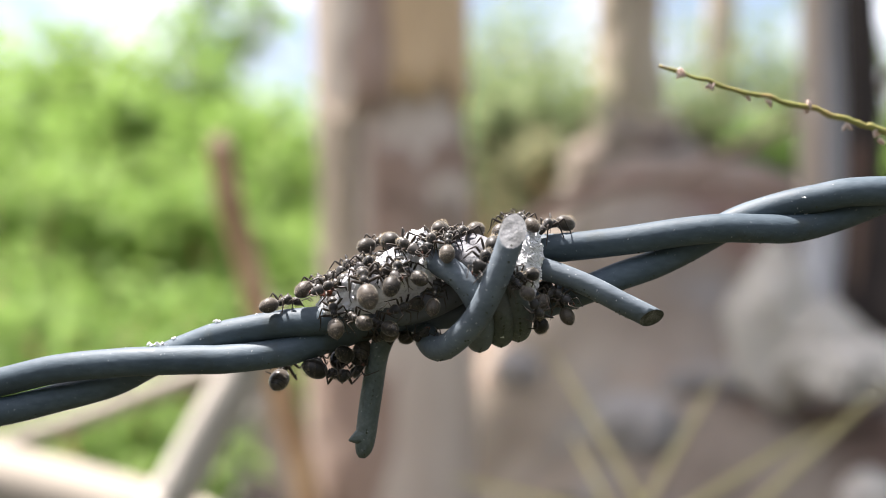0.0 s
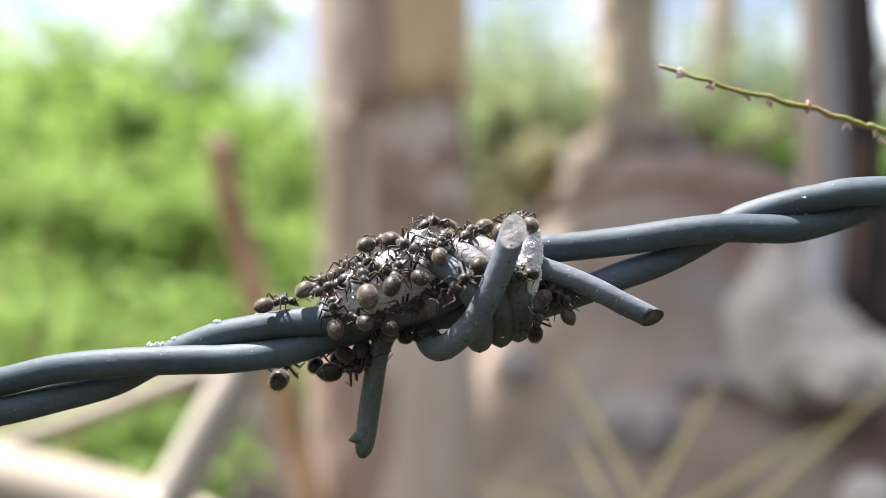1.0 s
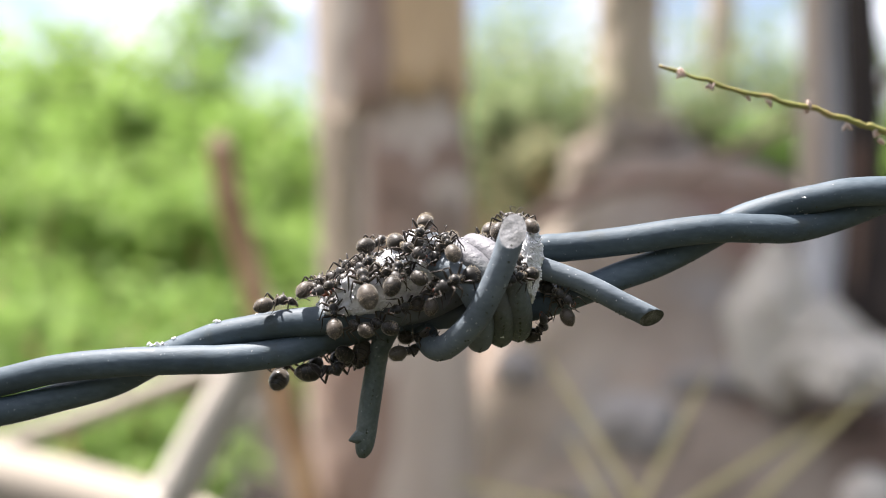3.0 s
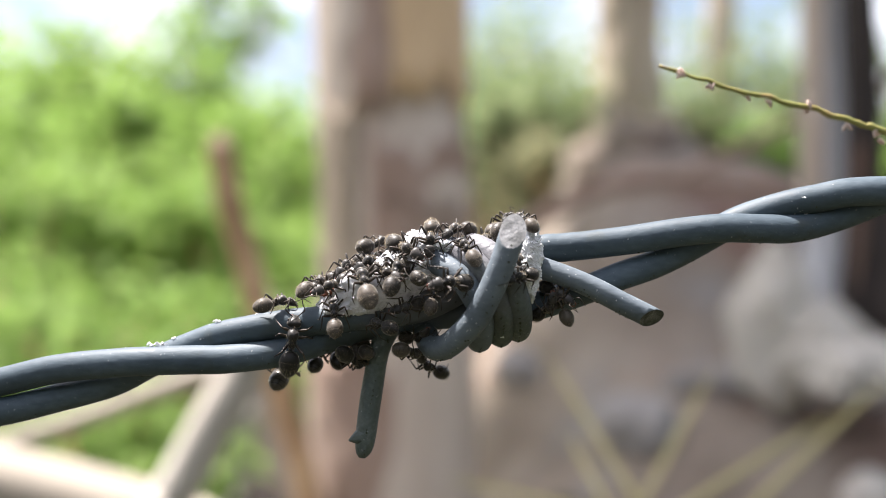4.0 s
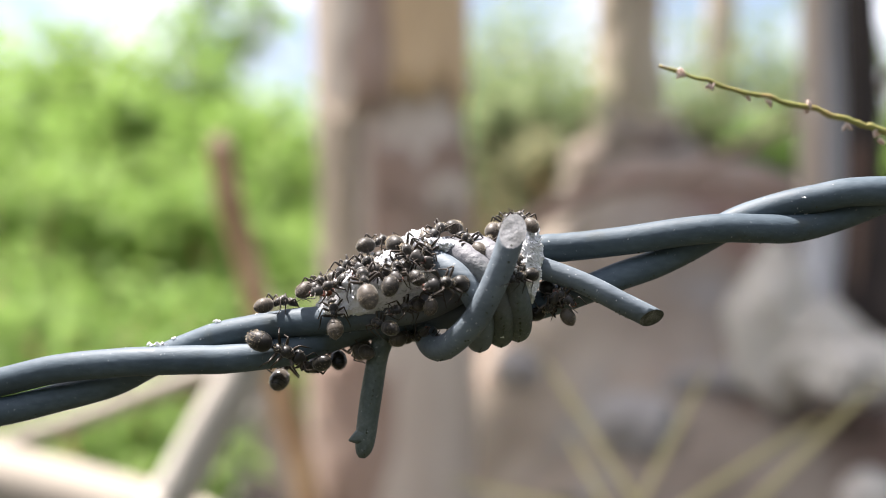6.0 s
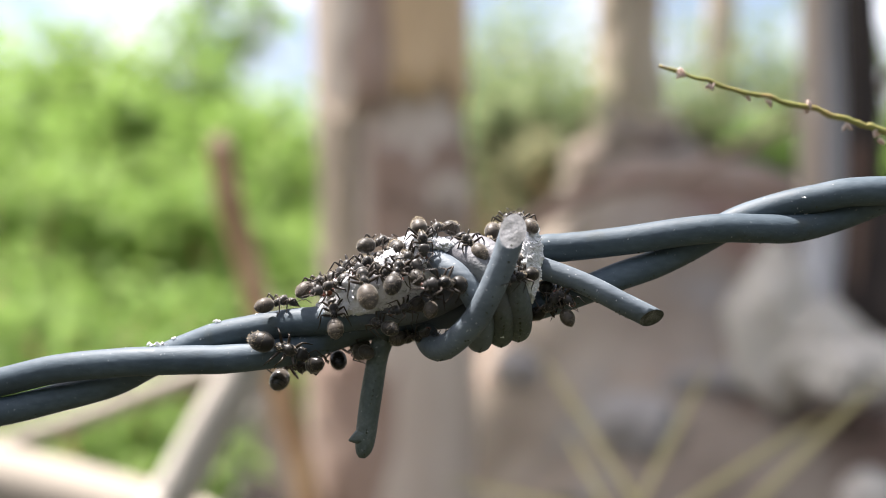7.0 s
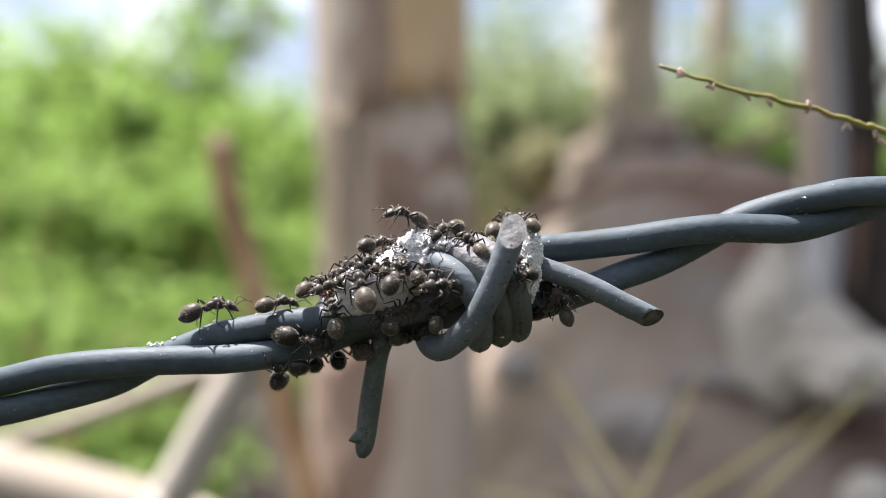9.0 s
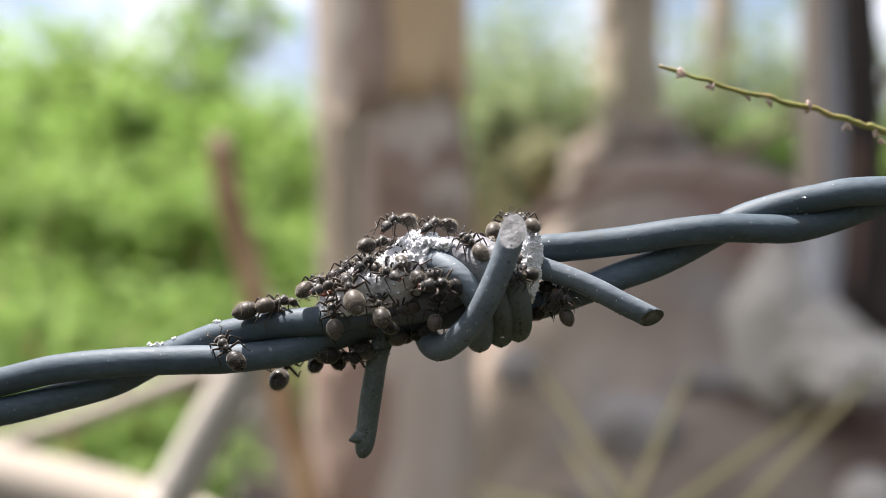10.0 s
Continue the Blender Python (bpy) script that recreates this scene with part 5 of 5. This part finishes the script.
    walk(ANT[22], [(0, pose(0.00886, 0.07845, 0.44626, 45, -22, 52)),
        (0.9, pose(0.00886, 0.07845, 0.44633, 41, -26, 55)),
        (1.3, pose(0.00960, 0.07960, 0.44860, 20, -26, 55)),
        (1.7, pose(0.00930, 0.08350, 0.44800, -20, -26, 55)),
        (2.2, pose(0.00890, 0.08450, 0.44640, -45, -24, 55)),
        (10, pose(0.00890, 0.08450, 0.44640, -45, -24, 55))])
    walk(ANT[23], [(0, pose(0.00596, 0.07492, 0.44710, -38, -26, 122)),
        (0.6, pose(0.00598, 0.07489, 0.44705, -36, -27, 121)),
        (1.2, pose(0.00635, 0.07970, 0.44547, -18, -52, 109)),
        (2, pose(0.00612, 0.07970, 0.44465, -10, -44, 99)),
        (10, pose(0.00610, 0.07970, 0.44480, -10, -39, 99))])
    walk(ANT[24], [(0, pose(-0.01373, 0.08350, 0.44004, 10, -139, -106)),
        (2.2, pose(-0.01373, 0.08350, 0.44006, 10, -139, -106)),
        (3.6, pose(-0.01374, 0.08350, 0.44006, 10, -139, -106)),
        (5.2, pose(-0.01373, 0.08350, 0.44006, 10, -139, -106)),
        (6.6, pose(-0.01369, 0.08350, 0.44006, 10, -139, -106)),
        (9.2, pose(-0.01375, 0.08350, 0.44008, 10, -139, -106)),
        (10, pose(-0.01375, 0.08350, 0.44008, 10, -139, -106))])
    walk(ANT[25], [(0, pose(-0.01070, 0.08329, 0.44101, 10, -139, -106)),
        (1.7, pose(-0.01068, 0.08329, 0.44100, 10, -139, -106)),
        (3.5, pose(-0.01069, 0.08329, 0.44104, 10, -139, -106)),
        (5.8, pose(-0.01072, 0.08329, 0.44102, 10, -139, -106)),
        (7, pose(-0.01068, 0.08329, 0.44104, 10, -139, -106)),
        (8.9, pose(-0.01068, 0.08329, 0.44104, 10, -139, -106)),
        (10, pose(-0.01068, 0.08329, 0.44104, 10, -139, -106))])
    walk(ANT[26], [(0, pose(-0.00944, 0.08349, 0.44159, -10, -139, -74)),
        (2.4, pose(-0.00944, 0.08349, 0.44159, -10, -139, -74)),
        (4, pose(-0.00945, 0.08349, 0.44158, -10, -139, -74)),
        (5.8, pose(-0.00942, 0.08349, 0.44161, -10, -139, -74)),
        (8.3, pose(-0.00943, 0.08349, 0.44158, -10, -139, -74)),
        (10, pose(-0.00943, 0.08349, 0.44158, -10, -139, -74))])
    walk(ANT[27], [(0, pose(-0.00654, 0.08302, 0.44260, 10, -139, -106)),
        (1.3, pose(-0.00660, 0.08302, 0.44259, 10, -139, -106)),
        (3.2, pose(-0.00655, 0.08302, 0.44259, 10, -139, -106)),
        (4.7, pose(-0.00657, 0.08302, 0.44265, 10, -139, -106)),
        (7.3, pose(-0.00654, 0.08302, 0.44261, 10, -139, -106)),
        (8.5, pose(-0.00662, 0.08302, 0.44263, 10, -139, -106)),
        (9.9, pose(-0.00650, 0.08302, 0.44260, 10, -139, -106)),
        (10, pose(-0.00650, 0.08302, 0.44260, 10, -139, -106))])
    walk(ANT[28], [(0, pose(-0.00881, 0.08047, 0.43951, 156, 8, 0)),
        (0.4, pose(-0.00867, 0.08060, 0.43954, 157, 4, 0)),
        (0.8, pose(-0.00829, 0.08090, 0.43988, 159, -8, 0)),
        (1.2, pose(-0.00724, 0.08076, 0.43996, 84, -17, 0)),
        (1.6, pose(-0.00746, 0.08082, 0.43992, 70, -14, 0)),
        (2, pose(-0.00777, 0.08083, 0.43978, 67, -11, 0)),
        (2.35, pose(-0.00812, 0.08079, 0.43941, 148, 5, 0)),
        (2.7, pose(-0.00872, 0.08030, 0.43955, 154, 4, 0)),
        (3.2, pose(-0.01013, 0.08050, 0.44038, 159, -37, 0)),
        (3.5, pose(-0.01158, 0.08045, 0.44091, 156, -71, 0)),
        (3.8, pose(-0.01227, 0.07908, 0.44116, 115, -87, 0)),
        (4, pose(-0.01250, 0.07877, 0.44250, 100, -83, 0)),
        (4.2, pose(-0.01267, 0.07846, 0.44406, 87, -80, 0)),
        (4.6, pose(-0.01276, 0.07852, 0.44439, 82, -75, 0)),
        (4.8, pose(-0.01247, 0.07858, 0.44376, 72, -49, 0)),
        (5, pose(-0.01270, 0.07865, 0.44348, 69, -39, 0)),
        (5.3, pose(-0.01341, 0.07907, 0.44237, 69, -5, 0)),
        (5.7, pose(-0.01336, 0.07854, 0.44182, 81, 18, 0)),
        (6.3, pose(-0.01314, 0.07845, 0.44144, 75, 24, 0)),
        (6.8, pose(-0.01310, 0.07845, 0.44133, 76, 28, 0)),
        (7.2, pose(-0.01298, 0.07877, 0.44214, 77, 6, 0)),
        (7.6, pose(-0.01282, 0.07860, 0.44191, 79, 9, 0)),
        (8, pose(-0.01313, 0.07864, 0.44201, 81, 13, 0)),
        (8.2, pose(-0.01302, 0.07866, 0.44325, 72, -9, 0)),
        (8.4, pose(-0.01281, 0.07851, 0.44374, 78, -16, 0)),
        (8.6, pose(-0.01260, 0.07851, 0.44356, 79, -5, 0)),
        (8.8, pose(-0.01247, 0.07880, 0.44295, 83, 14, 0)),
        (9, pose(-0.01103, 0.07896, 0.44229, 82, 12, 0)),
        (9.2, pose(-0.00957, 0.07908, 0.44208, 94, 15, 0)),
        (9.4, pose(-0.00872, 0.07957, 0.44164, 93, 2, 0)),
        (9.7, pose(-0.00813, 0.08084, 0.44120, 134, 5, 0)),
        (10, pose(-0.00784, 0.08091, 0.44092, 140, 2, 0))])
    walk(ANT[29], [(0, pose(-0.00552, 0.08083, 0.44268, 16, 171, -49)),
        (1.2, pose(-0.00552, 0.08083, 0.44268, 16, 171, -49)),
        (1.7, pose(-0.00362, 0.08166, 0.44131, -8, 139, -109)),
        (2, pose(-0.00291, 0.08149, 0.44083, 168, 26, 59)),
        (2.4, pose(-0.00243, 0.07987, 0.44147, 163, -8, 51)),
        (2.7, pose(-0.00279, 0.08006, 0.44164, 162, -11, 49)),
        (3.8, pose(-0.00237, 0.07980, 0.44140, 165, 12, 52)),
        (4.2, pose(-0.00256, 0.07987, 0.44158, 164, 5, 50)),
        (4.6, pose(-0.00241, 0.07984, 0.44245, 163, -16, 53)),
        (5, pose(-0.00251, 0.07986, 0.44251, 164, -5, 50)),
        (5.5, pose(-0.00278, 0.08157, 0.44257, 163, -6, 51)),
        (10, pose(-0.00278, 0.08131, 0.44273, 163, -7, 51))])
    walk(ANT[30], [(0, pose(-0.00018, 0.08290, 0.44237, 15, -168, 52)),
        (2.7, pose(-0.00018, 0.08290, 0.44237, 15, -168, 52)),
        (3.3, pose(-0.00043, 0.08290, 0.44037, 15, -168, 52)),
        (3.8, pose(-0.00054, 0.08290, 0.43958, 16, -159, 49)),
        (4.2, pose(-0.00206, 0.08290, 0.44032, 18, -150, 43)),
        (4.6, pose(-0.00259, 0.08290, 0.44092, 16, -156, 48)),
        (5, pose(-0.00078, 0.08290, 0.44161, 169, -31, -63)),
        (5.3, pose(-0.00004, 0.08290, 0.44162, 166, -17, -54)),
        (5.7, pose(0.00028, 0.08290, 0.44237, 165, -12, -52)),
        (10, pose(0.00028, 0.08290, 0.44237, 165, -12, -52))])
    walk(ANT[31], [(0, pose(-0.00022, 0.07947, 0.45121, -12, 5, -130)),
        (0.4, pose(-0.00023, 0.07947, 0.45151, -13, -3, -130)),
        (0.8, pose(-0.00036, 0.07999, 0.45184, -15, -7, -136)),
        (1.2, pose(-0.00119, 0.07988, 0.45232, -13, 2, -130)),
        (1.6, pose(-0.00193, 0.07856, 0.45145, -8, 34, -112)),
        (2, pose(-0.00185, 0.07867, 0.45154, -6, 36, -109)),
        (2.7, pose(-0.00184, 0.07825, 0.45142, -6, 36, -108)),
        (3.8, pose(-0.00133, 0.07815, 0.45099, -1, 40, -94)),
        (4.2, pose(-0.00089, 0.07775, 0.45060, -2, 40, -95)),
        (4.6, pose(-0.00102, 0.07774, 0.45013, -1, 40, -93)),
        (5, pose(-0.00126, 0.07772, 0.44994, 1, 40, -86)),
        (5.3, pose(-0.00145, 0.07782, 0.44980, 1, 40, -86)),
        (5.7, pose(-0.00123, 0.07802, 0.44970, 0, 40, -90)),
        (6.3, pose(-0.00146, 0.07768, 0.45027, 3, 40, -81)),
        (6.8, pose(-0.00168, 0.07746, 0.45064, 5, 39, -76)),
        (7.2, pose(-0.00191, 0.07793, 0.45150, -2, 40, -94)),
        (7.4, pose(-0.00231, 0.07945, 0.45238, -11, 18, -126)),
        (7.6, pose(-0.00258, 0.07909, 0.45262, -12, 9, -129)),
        (8, pose(-0.00246, 0.07945, 0.45258, -17, -7, -149)),
        (8.4, pose(-0.00278, 0.07910, 0.45305, -17, -21, -136)),
        (8.8, pose(-0.00318, 0.07925, 0.45288, -18, -15, -147)),
        (9.1, pose(-0.00342, 0.07911, 0.45289, -17, -11, -148)),
        (9.4, pose(-0.00390, 0.08001, 0.45209, -17, 7, -154)),
        (9.7, pose(-0.00494, 0.07874, 0.45188, -15, 14, -141)),
        (10, pose(-0.00396, 0.07965, 0.45227, -12, 8, -129))])
    walk(ANT[32], [(0, pose(-0.00086, 0.07816, 0.45091, -8, 32, -116)),
        (0.5, pose(-0.00065, 0.07858, 0.45073, -9, 29, -118)),
        (1.2, pose(-0.00049, 0.07792, 0.45022, -10, 27, -121)),
        (2, pose(-0.00067, 0.07790, 0.45003, -10, 27, -121)),
        (2.7, pose(-0.00056, 0.07776, 0.45001, -10, 28, -120)),
        (3.4, pose(0.00091, 0.07904, 0.45066, -10, 25, -122)),
        (3.8, pose(0.00152, 0.07977, 0.45148, -12, 4, -130)),
        (4.2, pose(0.00046, 0.07947, 0.45161, -12, 9, -130)),
        (4.6, pose(-0.00000, 0.07970, 0.45156, -12, 8, -129)),
        (5, pose(0.00024, 0.07947, 0.45171, -12, 9, -129)),
        (5.7, pose(0.00011, 0.07960, 0.45164, -12, 10, -129)),
        (6.8, pose(-0.00043, 0.08002, 0.45167, -12, 7, -129)),
        (7.6, pose(0.00032, 0.07877, 0.45165, -12, 8, -129)),
        (8.4, pose(0.00033, 0.07947, 0.45173, -12, 13, -128)),
        (9.1, pose(0.00012, 0.07915, 0.45156, -12, 12, -128)),
        (9.4, pose(0.00006, 0.07915, 0.45156, -13, -1, -130)),
        (9.7, pose(-0.00050, 0.07889, 0.45203, -13, -6, -129)),
        (10, pose(-0.00055, 0.08004, 0.45202, -13, 2, -130))])
    walk(ANT[33], [(0, pose(-0.05403, 0.07903, 0.43871, 17, -7, 29)),
        (7.9, pose(-0.05403, 0.07903, 0.43871, 17, -7, 29)),
        (8.2, pose(-0.03785, 0.08007, 0.44174, 18, -7, 24)),
        (8.3, pose(-0.03351, 0.07987, 0.44239, 17, -5, 25)),
        (8.4, pose(-0.02925, 0.07932, 0.44296, 18, -3, 23)),
        (8.5, pose(-0.02505, 0.07908, 0.44342, 18, -1, 23)),
        (8.6, pose(-0.02328, 0.08135, 0.44386, 17, -14, 27)),
        (8.7, pose(-0.02042, 0.08088, 0.44496, 18, -16, 20)),
        (8.8, pose(-0.02020, 0.08094, 0.44502, 19, -17, 14)),
        (9, pose(-0.01957, 0.08108, 0.44508, 18, -12, 21)),
        (9.2, pose(-0.01908, 0.08060, 0.44523, 18, -14, 20)),
        (9.5, pose(-0.01907, 0.08081, 0.44518, 19, -13, 16)),
        (9.7, pose(-0.01739, 0.08070, 0.44529, 18, -8, 17)),
        (9.9, pose(-0.01516, 0.08089, 0.44496, 19, 1, 16)),
        (10, pose(-0.01480, 0.08060, 0.44484, 18, 2, 23))])
    walk(ANT[34], [(0, pose(-0.00735, 0.08111, 0.44047, 167, 22, 56)),
        (4.6, pose(-0.00735, 0.08111, 0.44047, 167, 22, 56)),
        (5.3, pose(-0.01099, 0.08070, 0.44058, 19, -180, -40)),
        (5.7, pose(-0.01113, 0.08030, 0.44029, 16, 171, -47)),
        (6.8, pose(-0.01159, 0.08018, 0.44016, 15, 171, -51)),
        (7.2, pose(-0.01182, 0.08025, 0.44020, 16, 177, -50)),
        (8, pose(-0.01162, 0.08023, 0.44023, 16, 175, -50)),
        (8.5, pose(-0.01145, 0.08023, 0.44016, 17, 170, -44)),
        (8.6, pose(-0.01167, 0.08032, 0.44002, 19, 167, -36)),
        (8.8, pose(-0.01284, 0.07992, 0.43989, 19, 171, -39)),
        (9, pose(-0.01353, 0.07981, 0.44018, 22, -177, -25)),
        (9.1, pose(-0.01390, 0.07989, 0.43943, 21, -174, -33)),
        (9.2, pose(-0.01488, 0.07965, 0.43931, 21, -173, -33)),
        (9.3, pose(-0.01594, 0.07977, 0.43923, 24, -177, -15)),
        (9.4, pose(-0.01682, 0.07919, 0.43916, 38, -177, -24)),
        (9.5, pose(-0.01727, 0.07767, 0.44006, -87, -12, 156)),
        (9.7, pose(-0.01816, 0.07779, 0.44117, 101, -160, -0)),
        (9.9, pose(-0.01812, 0.07791, 0.44156, 109, -144, -10)),
        (10, pose(-0.01781, 0.07780, 0.44195, -49, -35, 139))])
    walk(ANT[35], [(0, pose(-0.00059, 0.07773, 0.44640, 16, -54, 74)),
        (2, pose(-0.00073, 0.07770, 0.44640, 16, -54, 74)),
        (5.7, pose(-0.00075, 0.07769, 0.44642, 17, -52, 73)),
        (7.2, pose(-0.00075, 0.07775, 0.44617, 17, -54, 72)),
        (7.6, pose(-0.00075, 0.07790, 0.44591, 18, -56, 71)),
        (8, pose(-0.00113, 0.07769, 0.44434, 10, -54, 79)),
        (8.4, pose(-0.00097, 0.07783, 0.44408, 22, -56, 67)),
        (8.8, pose(-0.00049, 0.07778, 0.44482, 7, -52, 83)),
        (10, pose(-0.00053, 0.07782, 0.44514, 10, -53, 80))])
    walk(ANT[36], [(0, pose(-0.00225, 0.08011, 0.44270, 165, -10, -51)),
        (1.6, pose(-0.00229, 0.07998, 0.44270, 165, -9, -51)),
        (4.1, pose(-0.00223, 0.08008, 0.44268, 165, -10, -51)),
        (5.4, pose(-0.00228, 0.08025, 0.44273, 165, -11, -52)),
        (7.5, pose(-0.00221, 0.07989, 0.44273, 165, -8, -51)),
        (9.4, pose(-0.00232, 0.08029, 0.44274, 165, -11, -51)),
        (10, pose(-0.00232, 0.08029, 0.44274, 165, -11, -51))])
    walk(ANT[37], [(0, pose(-0.00523, 0.07763, 0.44390, -52, -10, 129)),
        (1.4, pose(-0.00521, 0.07760, 0.44395, -52, -11, 129)),
        (3, pose(-0.00521, 0.07770, 0.44387, -54, -8, 129)),
        (4.8, pose(-0.00526, 0.07771, 0.44389, -54, -8, 129)),
        (6.1, pose(-0.00521, 0.07766, 0.44386, -54, -8, 129)),
        (7.9, pose(-0.00527, 0.07762, 0.44388, -53, -10, 130)),
        (10, pose(-0.00525, 0.07768, 0.44388, -56, -6, 130)),
        (10, pose(-0.00525, 0.07768, 0.44388, -56, -6, 130))])
    walk(ANT[38], [(0, pose(-0.00894, 0.07784, 0.44485, -17, -54, 107)),
        (2.3, pose(-0.00895, 0.07782, 0.44481, -11, -53, 102)),
        (3.9, pose(-0.00890, 0.07782, 0.44482, -9, -51, 99)),
        (5.9, pose(-0.00893, 0.07782, 0.44480, -12, -52, 102)),
        (8.3, pose(-0.00892, 0.07782, 0.44480, -15, -51, 105)),
        (10, pose(-0.00905, 0.07789, 0.44484, -18, -55, 108)),
        (10, pose(-0.00905, 0.07789, 0.44484, -18, -55, 108))])
    walk(ANT[39], [(0, pose(-0.00722, 0.07747, 0.44439, -50, -13, 128)),
        (2.7, pose(-0.00710, 0.07748, 0.44420, -52, -11, 129)),
        (3.8, pose(-0.00739, 0.08180, 0.44160, -90, -14, 128)),
        (10, pose(-0.00740, 0.08180, 0.44160, -90, -14, 127))])
    walk(ANT[40], [(0, pose(-0.00278, 0.07739, 0.44806, -48, -15, 127)),
        (1.8, pose(-0.00275, 0.07741, 0.44809, -49, -14, 127)),
        (4.3, pose(-0.00289, 0.07735, 0.44807, -48, -15, 127)),
        (6.8, pose(-0.00295, 0.07740, 0.44816, -46, -17, 126)),
        (9.2, pose(-0.00283, 0.07741, 0.44812, -47, -17, 127)),
        (10, pose(-0.00283, 0.07741, 0.44812, -47, -17, 127))])
    walk(ANT[41], [(0, pose(-0.00315, 0.07755, 0.44524, -57, 5, -131)),
        (4, pose(-0.00303, 0.07754, 0.44524, -58, 5, -132)),
        (8, pose(-0.00308, 0.07751, 0.44512, -56, 6, -129)),
        (9.7, pose(-0.00345, 0.07749, 0.44500, -57, 5, -130)),
        (10, pose(-0.00345, 0.07749, 0.44500, -57, 5, -130))])
    for i, b in enumerate(BLADES):
        p = b.location.copy()
        walk(b, [(t, pose(p.x, p.y, p.z, 0, s * SWAY[i], 0)) for t, s in ((0, 1.0), (0.5, 1.12), (1, 1.1), (1.8, 0.8), (2.6, 0.6), (3.6, 0.75), (4.5, 0.7), (5.5, 0.55), (6.6, 0.6),
                                                                        (7.5, 0.5), (8.3, 0.55), (9, 0.4), (10, 0.0))])


SWAY = [4.5, 5, 6, 4, 3.5, 2]
motions()
